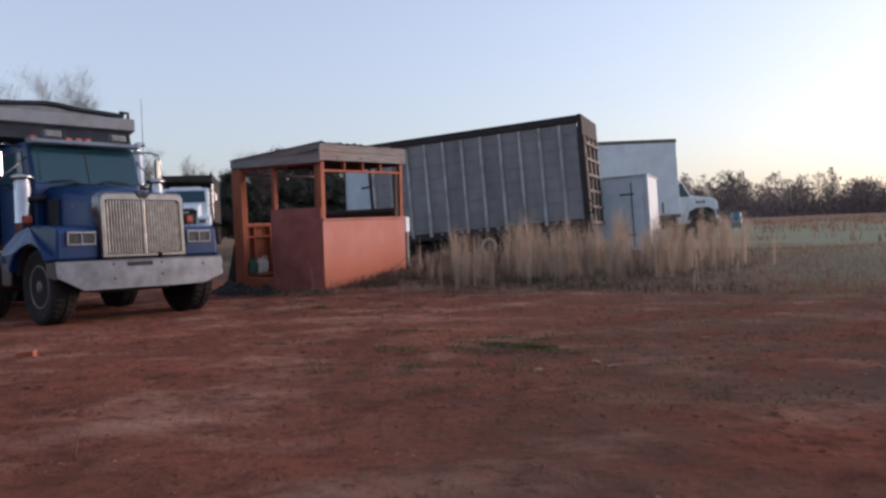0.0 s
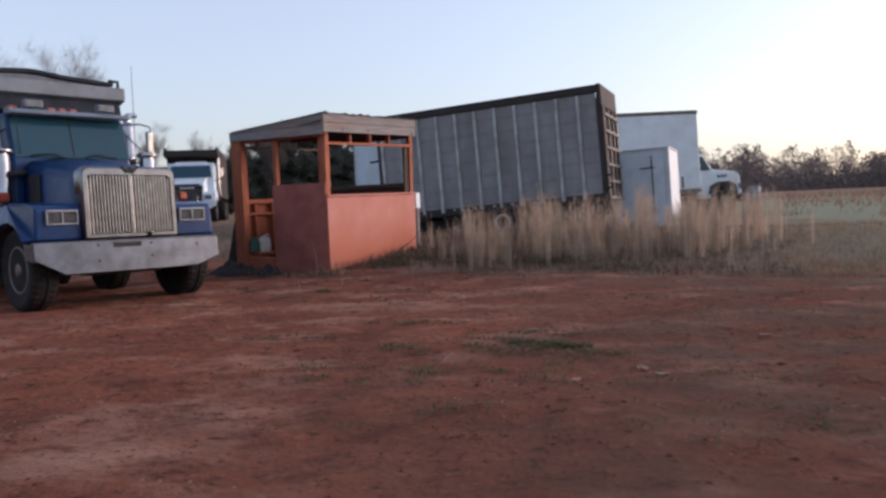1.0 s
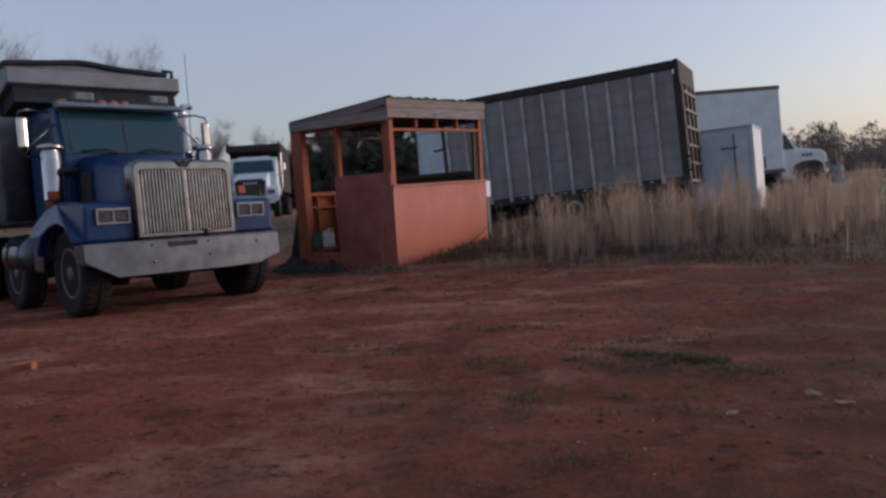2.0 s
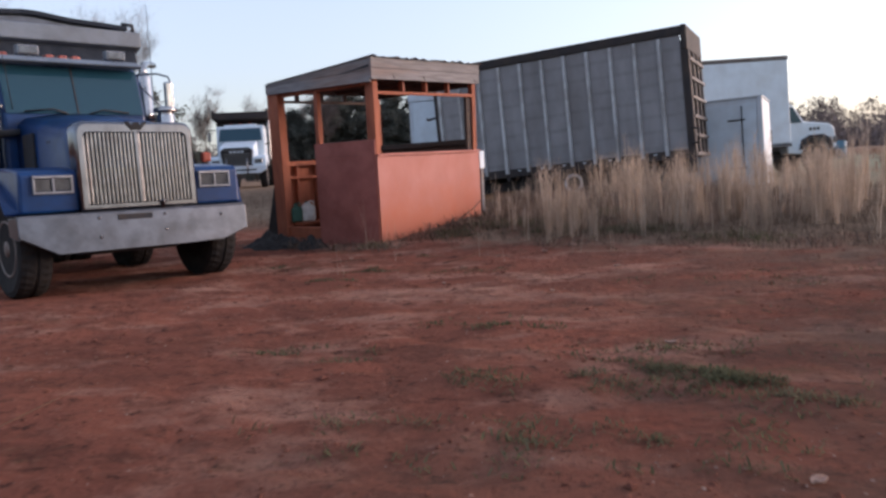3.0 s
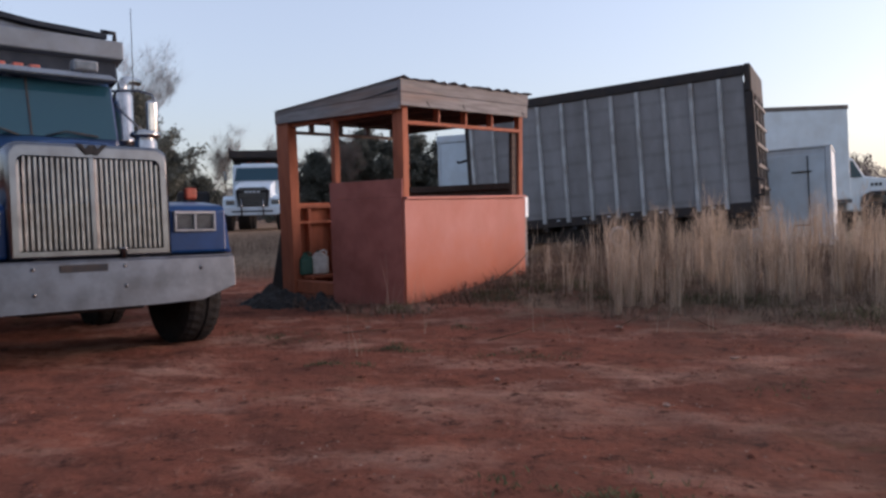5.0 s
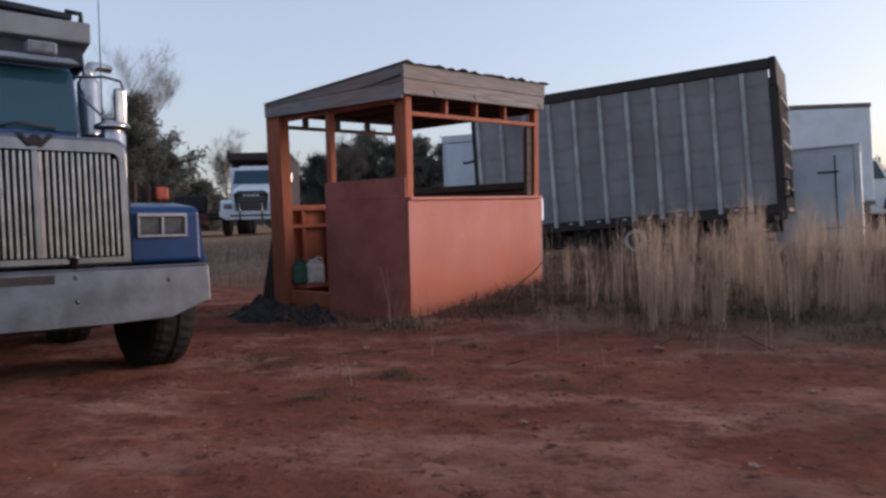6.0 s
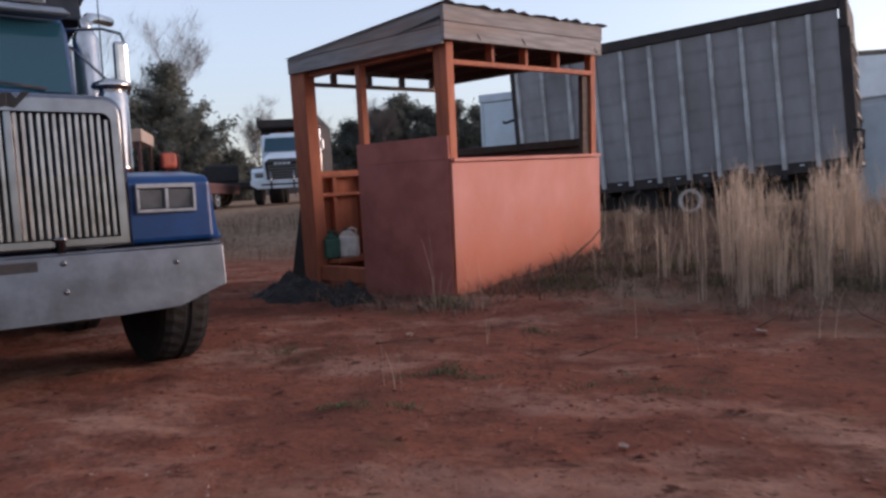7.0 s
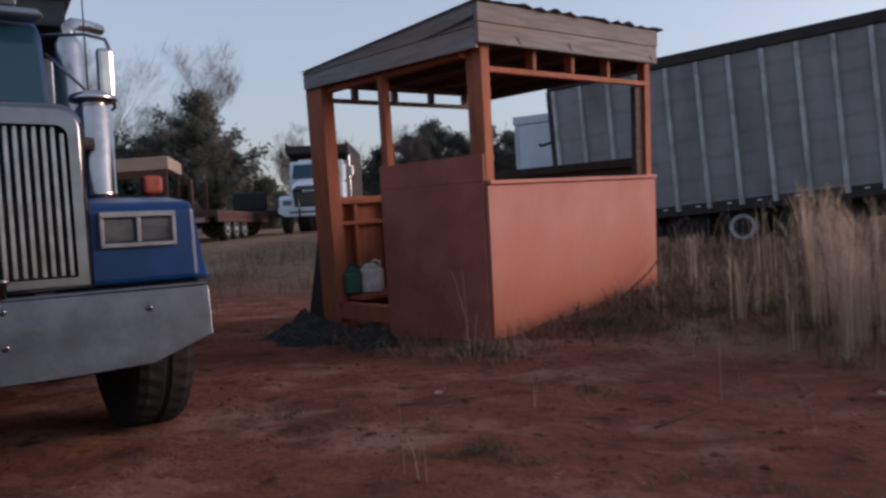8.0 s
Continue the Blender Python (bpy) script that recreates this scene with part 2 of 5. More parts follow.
    mead = mixc(nt, noise_mask(nt, co, 0.35, 0.35, 0.65), (0.235, 0.158, 0.112), (0.30, 0.212, 0.150))
    mead = mixc(nt, noise_mask(nt, co, 5.0, 0.45, 0.7, 8, 0.7), mead, (0.120, 0.088, 0.060))
    meadow_right = nt.nodes.new("ShaderNodeMapRange")
    meadow_right.inputs["From Min"].default_value, meadow_right.inputs["From Max"].default_value = 3.0, 9.0
    nt.links.new(sep.outputs["X"], meadow_right.inputs["Value"])
    mead = mixc(nt, math_node("MULTIPLY", meadow_right.outputs[0], noise_mask(nt, co, 0.2, 0.28, 0.48)), mead, (0.270, 0.285, 0.200))
    straw_far = nt.nodes.new("ShaderNodeMapRange")
    straw_far.inputs["From Min"].default_value, straw_far.inputs["From Max"].default_value = 58.0, 90.0
    nt.links.new(math_node("ADD", sep.outputs["Y"], math_node("MULTIPLY", noise_mask(nt, co, 0.12, 0.3, 0.7), 16.0)), straw_far.inputs["Value"])
    mead = mixc(nt, straw_far.outputs[0], mead, (0.27, 0.185, 0.135))
    nt.links.new(mixc(nt, grassy, col, mead), b.inputs["Base Color"])
    h1 = node(nt, "ShaderNodeTexNoise", Scale=9.0, Detail=9.0, Roughness=0.7)
    nt.links.new(co, h1.inputs["Vector"])
    bu = node(nt, "ShaderNodeBump", Strength=1.0, Distance=0.09)
    nt.links.new(h1.outputs["Fac"], bu.inputs["Height"])
    nt.links.new(bu.outputs["Normal"], b.inputs["Normal"])
    return m


M["blue"].node_tree.nodes["Principled BSDF"].inputs["Specular IOR Level"].default_value = 0.3
M["tyre"].node_tree.nodes["Principled BSDF"].inputs["Specular IOR Level"].default_value = 0.12
for key in ("dark", "black", "loadtarp", "rustrail"):
    M[key].node_tree.nodes["Principled BSDF"].inputs["Specular IOR Level"].default_value = 0.2
M["ground"] = clay_ground()


def let_through(name, amount):
    """Thin blades let some light through."""
    nt = M[name].node_tree
    b = nt.nodes["Principled BSDF"]
    tr = nt.nodes.new("ShaderNodeBsdfTranslucent")
    nt.links.new(b.inputs["Base Color"].links[0].from_socket, tr.inputs["Color"])
    mx = nt.nodes.new("ShaderNodeMixShader")
    mx.inputs[0].default_value = amount
    nt.links.new(b.outputs[0], mx.inputs[1])
    nt.links.new(tr.outputs[0], mx.inputs[2])
    nt.links.new(mx.outputs[0], nt.nodes["Material Output"].inputs["Surface"])


def vary(name, amount):
    """Blade to blade, the tone changes a little."""
    nt = M[name].node_tree
    b = nt.nodes["Principled BSDF"]
    geo = nt.nodes.new("ShaderNodeNewGeometry")
    mr = nt.nodes.new("ShaderNodeMapRange")
    mr.inputs["To Min"].default_value, mr.inputs["To Max"].default_value = 1 - amount, 1 + amount
    nt.links.new(geo.outputs["Random Per Island"], mr.inputs["Value"])
    hs = nt.nodes.new("ShaderNodeHueSaturation")
    nt.links.new(mr.outputs["Result"], hs.inputs["Value"])
    nt.links.new(b.inputs["Base Color"].links[0].from_socket, hs.inputs["Color"])
    nt.links.new(hs.outputs["Color"], b.inputs["Base Color"])


for key in ("straw", "litter", "weedy", "green", "needle", "clod", "stone", "farwood"):
    vary(key, 0.3)
for key in ("straw", "litter", "weedy", "green", "needle", "clod", "stone", "farwood", "twig", "bark"):
    M[key].node_tree.nodes["Principled BSDF"].inputs["Specular IOR Level"].default_value = 0.0
for key in ("straw", "litter", "green", "needle", "farwood"):
    let_through(key, 0.2 if key == "farwood" else 0.45)


def clay_splash(name, tone, rim):
    """Clay splashed up by rain on the foot of the panels, with a ragged upper rim."""
    nt = M[name].node_tree
    b = nt.nodes["Principled BSDF"]
    co = nt.nodes.new("ShaderNodeTexCoord").outputs["Object"]
    sep = nt.nodes.new("ShaderNodeSeparateXYZ")
    nt.links.new(co, sep.inputs[0])
    mm = nt.nodes.new("ShaderNodeMath")
    mm.operation = "MULTIPLY_ADD"
    nt.links.new(noise_mask(nt, co, 2.2, 0.25, 0.75, 7, 0.7), mm.inputs[0])
    mm.inputs[1].default_value = -0.55
    nt.links.new(sep.outputs["Z"], mm.inputs[2])
    mr = nt.nodes.new("ShaderNodeMapRange")
    for k, v in (("From Min", rim), ("From Max", rim - 0.6), ("To Min", 0.0), ("To Max", 0.75)):
        mr.inputs[k].default_value = v
    nt.links.new(mm.outputs[0], mr.inputs["Value"])
    col = mixc(nt, mr.outputs["Result"], b.inputs["Base Color"].links[0].from_socket, tone)
    nt.links.new(col, b.inputs["Base Color"])


def cross_seams(name, pitch, tone, amount):
    """Faint weathered seams lying across a sheet, uneven in strength."""
    nt = M[name].node_tree
    b = nt.nodes["Principled BSDF"]
    co = nt.nodes.new("ShaderNodeTexCoord").outputs["Object"]
    wave = node(nt, "ShaderNodeTexWave", Scale=0.314 / pitch, Distortion=1.2, Detail=3.0)
    wave.bands_direction = "Z"
    nt.links.new(co, wave.inputs["Vector"])
    mr = nt.nodes.new("ShaderNodeMapRange")
    for k, v in (("From Min", 0.75), ("From Max", 1.0), ("To Min", 0.0), ("To Max", amount)):
        mr.inputs[k].default_value = v
    nt.links.new(wave.outputs["Fac"], mr.inputs["Value"])
    mm = nt.nodes.new("ShaderNodeMath")
    mm.operation = "MULTIPLY"
    nt.links.new(mr.outputs["Result"], mm.inputs[0])
    nt.links.new(noise_mask(nt, co, 1.7, 0.35, 0.65), mm.inputs[1])
    nt.links.new(mixc(nt, mm.outputs[0], b.inputs["Base Color"].links[0].from_socket, tone), b.inputs["Base Color"])


cross_seams("panel", 0.42, (0.085, 0.080, 0.078), 0.35)
clay_splash("pink", (0.48, 0.13, 0.058), 0.72)


# ---- mesh helpers ----
def box(bm, x0, x1, y0, y1, z0, z1, bev=0.0, seg=1, m=None):
    """An upright box, its edges bevelled."""
    made = bmesh.ops.create_cube(bm, size=1.0)["verts"]
    for v in made:
        v.co = Vector((x0 + (v.co.x + 0.5) * (x1 - x0), y0 + (v.co.y + 0.5) * (y1 - y0), z0 + (v.co.z + 0.5) * (z1 - z0)))
    if m:
        bmesh.ops.transform(bm, matrix=m, verts=made)
    if bev:
        edges = list({e for v in made for e in v.link_edges})
        bmesh.ops.bevel(bm, geom=edges, offset=bev, segments=seg, affect="EDGES", profile=0.5)
    return bm


def lathe(bm, prof, seg=20, m=None):
    """Turns (radius, height) pairs round z."""
    rings = []
    for r, z in prof:
        ring = []
        for i in range(seg):
            a = 2 * math.pi * i / seg
            p = Vector((r * math.cos(a), r * math.sin(a), z))
            ring.append(bm.verts.new(m @ p if m else p))
        rings.append(ring)
    for r0, r1 in zip(rings, rings[1:]):
        for i in range(seg):
            f = bm.faces.new((r0[i], r0[(i + 1) % seg], r1[(i + 1) % seg], r1[i]))
            f.smooth = True
    bm.faces.new(rings[0][::-1])
    bm.faces.new(rings[-1])
    return bm


def tube(bm, pts, r, seg=8):
    """A pipe along points; r may be a list."""
    pts = [Vector(p) for p in pts]
    rs = r if isinstance(r, (list, tuple)) else [r] * len(pts)
    rings = []
    for i, p in enumerate(pts):
        d = (pts[min(i + 1, len(pts) - 1)] - pts[max(i - 1, 0)]).normalized()
        u = d.cross(Vector((0.31, 0.17, 0.93))).normalized()
        w = d.cross(u)
        rings.append([bm.verts.new(p + rs[i] * (math.cos(2 * math.pi * k / seg) * u + math.sin(2 * math.pi * k / seg) * w)) for k in range(seg)])
    for r0, r1 in zip(rings, rings[1:]):
        for k in range(seg):
            f = bm.faces.new((r0[k], r0[(k + 1) % seg], r1[(k + 1) % seg], r1[k]))
            f.smooth = True
    bm.faces.new(rings[0][::-1])
    bm.faces.new(rings[-1])
    return bm


def prism(bm, outline, a0, a1, axis="x", bev=0.0):
    """An outline (u, v) pushed from a0 to a1 along an axis; u, v are the other two axes in order."""
    def at(a, u, v):
        return {"x": (a, u, v), "y": (u, a, v), "z": (u, v, a)}[axis]
    lo = [bm.verts.new(at(a0, u, v)) for u, v in outline]
    hi = [bm.verts.new(at(a1, u, v)) for u, v in outline]
    n = len(outline)
    faces = [bm.faces.new(lo[::-1]), bm.faces.new(hi)]
    for i in range(n):
        faces.append(bm.faces.new((lo[i], lo[(i + 1) % n], hi[(i + 1) % n], hi[i])))
    bmesh.ops.recalc_face_normals(bm, faces=faces)
    if bev:
        bmesh.ops.bevel(bm, geom=list({e for f in faces for e in f.edges}), offset=bev, segments=2, affect="EDGES", profile=0.5)
    return bm


def B():
    return bmesh.new()


def part(name, bm, material, parent=None, label="", warp=None):
    """Links a bmesh as one mesh object, under a thing or a part."""
    if warp:
        for v in bm.verts:
            v.co = warp(v.co)
    me = bpy.data.meshes.new(name)
    bmesh.ops.recalc_face_normals(bm, faces=bm.faces[:])
    bm.to_mesh(me)
    bm.free()
    me.materials.append(M[material] if isinstance(material, str) else material)
    ob = new(name, me)
    if parent:
        ob.parent = parent
    if label:
        ob["label"] = label
    return ob


def raw(name, verts, faces, material, parent=None, smooth=False):
    me = bpy.data.meshes.new(name)
    me.from_pydata(verts, [], faces)
    me.materials.append(M[material])
    if smooth:
        me.polygons.foreach_set("use_smooth", [True] * len(me.polygons))
    ob = new(name, me)
    if parent:
        ob.parent = parent
    return ob


def thing(name, m, label, category, group=""):
    ob = new(name)
    ob.matrix_world = m
    ob.empty_display_size = 0.2
    return tagged(ob, label, category, group)


# ---- ground ----
def sstep(a, b, v):
    t = min(1.0, max(0.0, (v - a) / (b - a)))
    return t * t * (3 - 2 * t)


def lie(x, y):
    """The lie of the land, without clods: a level yard that rises gently behind, more so behind the blue truck."""
    d = max(0.0, y - 11.0)
    z = 0.024 * d * d / (d + 3.0)
    z = min(z, 6.0)
    z += 0.68 * sstep(19, 31, y) * sstep(-3.5, -10, x)
    z += 0.26 * sstep(13.9, 17.6, y) * sstep(-4.8, -2.6, x) * sstep(27.0, 19.0, y)      # low bank that the tall grass stands on
    return z


def ground_z(x, y):
    z = lie(x, y)
    near = sstep(40, 20, math.hypot(x, y - 9))
    if near > 0:
        z += near * (0.030 * noise.noise((x * 0.45, y * 0.9, 0.3)) + 0.024 * noise.noise((x * 1.3, y * 2.6, 4.0)) + 0.022 * noise.noise((x * 3.1, y * 5.3, 9.0)) + 0.015 * noise.noise((x * 6.1, y * 7.3, 2.0)))
    return z


def axis_steps(lo, hi, step, reach, grow=1.22):
    vals = [lo + i * step for i in range(int(round((hi - lo) / step)) + 1)]
    d, v = step, vals[-1]
    while v < reach:
        d *= grow
        v += d
        vals.append(v)
    d, v = step, vals[0]
    while v > -reach:
        d *= grow
        v -= d
        vals.insert(0, v)
    return vals


xs, ys = axis_steps(-7, 8, 0.09, 1800), axis_steps(-1, 20, 0.09, 1800)
gv = [(x, y, ground_z(x, y)) for y in ys for x in xs]
nx = len(xs)
gf = [(j * nx + i, j * nx + i + 1, (j + 1) * nx + i + 1, (j + 1) * nx + i) for j in range(len(ys) - 1) for i in range(nx - 1)]
ground = raw("ground", gv, gf, "ground", smooth=True)
tagged(ground, "bare red clay yard running into dry winter meadow", "ground", kind="structure")


# ---- guard booth ----
BOOTH = pose(-3.375, 15.31, 0.06, 0, 0, 61.9)


def rack(p):
    """The booth has leaned out of true."""
    return Vector((p.x - 0.082 * p.z, p.y - 0.092 * p.z, p.z + 0.022 * p.x + 0.018 * p.y))


FAR_TOP = 1.55


def build_booth():
    t = thing("wooden_booth", BOOTH, "leaning open wooden booth painted faded orange on red clay", "booth")

    def p(name, mat, *dims, bev=0.006, label=""):
        return part(name, box(B(), *dims, bev), mat, t, label, rack)
    L = 2.34
    # window wall
    ply = B()
    box(ply, -0.02, L + 0.02, -0.03, 0.0, -0.02, 1.345, 0.004)
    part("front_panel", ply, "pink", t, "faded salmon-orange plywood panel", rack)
    p("sill", "pink", -0.01, L + 0.01, -0.055, 0.10, 1.35, 1.385)
    p("header", "orange", 0.05, L - 0.05, -0.01, 0.04, 2.25, 2.298)
    for x in (0.62, 1.13, 1.65):
        p("blocking", "orange", x, x + 0.045, 0.0, 0.09, 2.30, 2.47)
    p("corner_post", "orange", -0.015, 0.085, -0.012, 0.09, 0.0, 2.5, label="orange lumber corner post")
    p("corner_post", "orange", 0.0, 0.05, 0.10, 0.18, 1.3, 2.5)
    p("corner_post", "orange", L - 0.09, L, 0.0, 0.09, 0.0, 2.5)
    p("jamb", "shade_wood", L - 0.21, L - 0.093, 0.03, 0.09, 1.39, 2.25, label="window jamb in dark shade-toned wood")
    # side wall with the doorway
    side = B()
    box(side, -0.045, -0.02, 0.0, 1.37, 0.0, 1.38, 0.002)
    part("side_panel", side, "side_red", t, "plywood side panel, dull red with shade put in", rack)
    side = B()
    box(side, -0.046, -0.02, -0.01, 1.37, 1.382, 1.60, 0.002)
    part("side_panel", side, "side_red", t, "", rack)
    p("door_stud", "orange", -0.015, 0.07, 1.275, 1.36, 0.0, 2.46)
    p("back_post", "orange", -0.06, 0.09, 2.22, 2.50, 0.0, 2.47, label="wide orange lumber post")
    p("threshold", "orange", -0.03, 0.08, 1.372, 2.215, 0.10, 0.27)
    p("top_plate", "orange", -0.01, 0.08, 0.25, 2.2, 2.40, 2.46)
    # back wall, half height, studs inside
    back = B()
    box(back, 0.09, L, 2.40, 2.42, 0.1, 1.36, 0.003)
    part("back_panel", back, "orange", t, "orange inside of low back wall", rack)
    for x in (0.30, 0.72, 1.15, 1.58, 2.0):
        p("stud", "orange", x, x + 0.05, 2.31, 2.395, 0.338, 1.28)
    p("rail", "orange", 0.09, L, 2.29, 2.398, 1.282, 1.335)
    p("rail", "orange", 0.09, L, 2.30, 2.397, 1.06, 1.105)
    p("bottom_shelf", "orange", 0.09, L - 0.1, 2.0, 2.398, 0.285, 0.335)
    p("back_header", "greywood", 0.0, L, 2.33, 2.38, 2.325, 2.37)
    p("back_header", "greywood", 0.0, L, 2.33, 2.38, 2.475, 2.53)
    for x in (0.42, 0.95, 1.48, 2.0):
        p("blocking", "greywood", x, x + 0.07, 2.33, 2.39, 2.371, 2.474)
    p("back_post", "orange", L - 0.09, L, 2.3, 2.395, 0.0, 2.46)
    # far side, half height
    # inner faces here are coloured dark for the shade they stand in
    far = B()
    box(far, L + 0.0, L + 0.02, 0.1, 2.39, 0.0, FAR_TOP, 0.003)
    part("far_panel", far, "shade_wood", t, "inside of the far wall, shade put into its dark tone", rack)
    p("far_rail", "shade_wood", L - 0.07, L - 0.003, 0.1, 2.29, FAR_TOP - 0.07, FAR_TOP + 0.02)
    p("far_plate", "shade_wood", L - 0.08, L - 0.005, 0.1, 2.29, 2.42, 2.47)
    p("far_boarding", "shade_wood", L - 0.06, L - 0.01, -0.03, 2.44, 2.474, 2.566)
    # roof: falls to the back
    def slope(p0):
        q = Vector(p0)
        q.z -= 0.01 * max(0.0, q.y)
        return rack(q)
    f1 = B()
    box(f1, -0.10, L + 0.0, -0.085, -0.045, 2.455, 2.61, 0.005)
    part("fascia_board", f1, "greywood", t, "weathered grey fascia board", rack)
    f1 = B()
    box(f1, -0.10, L + 0.01, -0.087, -0.045, 2.614, 2.765, 0.005)
    part("fascia_board", f1, "greywood", t, "weathered fascia board with orange stain", rack)
    f1 = B()
    prism(f1, [(-0.045, 2.42), (2.46, 2.46), (2.46, 2.60), (-0.045, 2.58)], -0.10, -0.065, "x", 0.004)
    part("fascia_board", f1, "greywood", t, "", rack)
    f1 = B()
    prism(f1, [(-0.045, 2.585), (2.46, 2.603), (2.46, 2.625), (-0.045, 2.76)], -0.103, -0.065, "x", 0.004)
    part("fascia_board", f1, "greywood", t, "", rack)
    # deck and rafters: roof shade is put into the wood colour
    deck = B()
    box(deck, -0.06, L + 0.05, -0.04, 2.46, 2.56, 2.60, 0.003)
    part("roof_deck", deck, "shade_wood", t, "underside boarding, shade put into its dark tone", slope)
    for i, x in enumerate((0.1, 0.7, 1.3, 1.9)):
        p("rafter", "shade_wood", x, x + 0.045, 0.05, 2.35, 2.475, 2.545)
    tinv = B()
    n = 48
    rows = []
    for y in (-0.13, 0.6, 1.4, 2.5):
        row = []
        for i in range(n + 1):
            u = i / n
            z = 2.768 - (0.0 if y < 0 else 0.056 * y) + (0.014 if i % 4 in (1, 2) else 0.0) + (0.009 * math.sin(i * 1.9) + 0.007 * math.sin(i * 0.7 + 1.0) if y < 0 else 0)
            row.append(tinv.verts.new((-0.13 + u * (L + 0.19), y, z)))
        rows.append(row)
    for r0, r1 in zip(rows, rows[1:]):
        for i in range(n):
            tinv.faces.new((r0[i], r0[i + 1], r1[i + 1], r1[i]))
    bmesh.ops.solidify(tinv, geom=tinv.faces[:], thickness=0.004)
    part("roof_sheet", tinv, "tin", t, "corrugated metal roofing sheet", rack)
    for x, y, z in ((0.33, -0.09, 2.47), (0.98, -0.09, 2.475), (2.2, -0.09, 2.47)):
        k = B()
        prism(k, [(x, z + 0.06), (x + 0.022, z + 0.02), (x + 0.06, z - 0.005), (x + 0.045, z + 0.02), (x + 0.018, z + 0.055)], y + 0.002, y + 0.0065, "y")
        part("split_knot", k, "dark", t, "", rack)
    # thin dark strip laid on the boards for the shade in their gap
    k = B()
    prism(k, [(-0.046, 2.665), (-0.046, 2.628), (0.30, 2.604), (0.62, 2.592), (0.30, 2.622)], -0.1075, -0.1035, "x")
    part("board_split", k, "dark", t, "dark strip drawing the shaded gap between the fascia boards", rack)
    return t


build_booth()


def build_jug(name, m, mat, label, h=0.26, w=0.17):
    t = thing(name, m, label, "jug", "jugs on the booth shelf")
    b = B()
    box(b, -w / 2, w / 2, -w * 0.36, w * 0.36, 0, h * 0.78, 0.028, 3)
    prism(b, [(-w * 0.42, h * 0.76), (w * 0.42, h * 0.76), (w * 0.12, h * 0.95), (-w * 0.2, h * 0.95)], -w * 0.3, w * 0.3, "y", 0.012)
    part("body", b, mat, t)
    part("handle", tube(B(), [(w * 0.40, 0, h * 0.74), (w * 0.42, 0, h * 0.98), (w * 0.2, 0, h * 1.04), (-w * 0.02, 0, h * 0.96)], 0.013), mat, t)
    part("cap", lathe(B(), [(0.024, 0), (0.024, 0.022), (0.02, 0.026)], 14, pose(-w * 0.1, 0, h * 0.955)), "jugg", t)
    return t


def booth_at(x, y, z, rz=0):
    return BOOTH @ Matrix.Translation(rack(Vector((x, y, z)))) @ pose(0, 0, 0, 0, 0, rz)


build_jug("plastic_jug", booth_at(0.33, 2.13, 0.337, -48), "jugw", "milky white plastic jug standing on the booth shelf", 0.33, 0.24)
build_jug("plastic_jug", booth_at(0.13, 2.19, 0.337, -30), "jugg", "dark green plastic jug standing on the booth shelf", 0.31, 0.19)


def crumple(name, m, w, d, h, mat, label, category, seed):
    """A heap of crumpled sheeting."""
    verts, faces, n = [], [], 34
    for j in range(n + 1):
        for i in range(n + 1):
            u, v = i / n * 2 - 1, j / n * 2 - 1
            r = min(1.0, math.hypot(u, v) + 0.12 * noise.noise((u * 3, v * 3, seed)))
            z = h * (1 - r ** 1.6) * (0.55 + 0.9 * abs(noise.noise((u * 2.3, v * 2.3, seed + 3)))) + 0.09 * noise.noise((u * 6, v * 6, seed + 7)) * (1 - r) + 0.05 * abs(noise.noise((u * 11, v * 11, seed)))
            verts.append((u * w / 2 + 0.05 * noise.noise((u * 4, v * 4, seed + 5)), v * d / 2, z - 0.02))
    for j in range(n):
        for i in range(n):
            a = j * (n + 1) + i
            faces.append((a, a + 1, a + n + 2, a + n + 1))
    ob = raw(name, verts, faces, mat)
    mod = ob.modifiers.new("thick", "SOLIDIFY")
    mod.thickness = 0.006
    ob.matrix_world = m
    return tagged(ob, label, category)


crumple("crumpled_tarp", BOOTH @ pose(-0.55, 1.95, 0.0, 0, 0, 100), 1.35, 0.75, 0.34, "tarp", "crumpled black plastic sheeting on the clay", "tarp", 2.0)
crumple("crumpled_tarp", BOOTH @ pose(-0.42, 1.15, 0.0, 0, 0, 70), 0.8, 0.5, 0.22, "tarp", "torn dark plastic sheeting lying in weeds", "tarp", 9.0)
b = B()
prism(b, [(2.50, 0.0), (2.95, 0.0), (2.62, 0.95), (2.50, 1.05)], 0.02, 0.07, "x", 0.01)
t = thing("mesh_screen", BOOTH, "dark torn screen leaning against booth post", "screen")
part("sheet", b, "tarp", t, "", rack)
t = thing("dead_stick", BOOTH, "thin dead vine stem across the booth wall", "stick")
part("stem", tube(B(), [(1.2, -0.22, 0.06), (1.6, -0.20, 0.30), (2.0, -0.18, 0.46), (2.34, -0.16, 0.66)], [0.012, 0.011, 0.009, 0.006], 6), "bark", t)


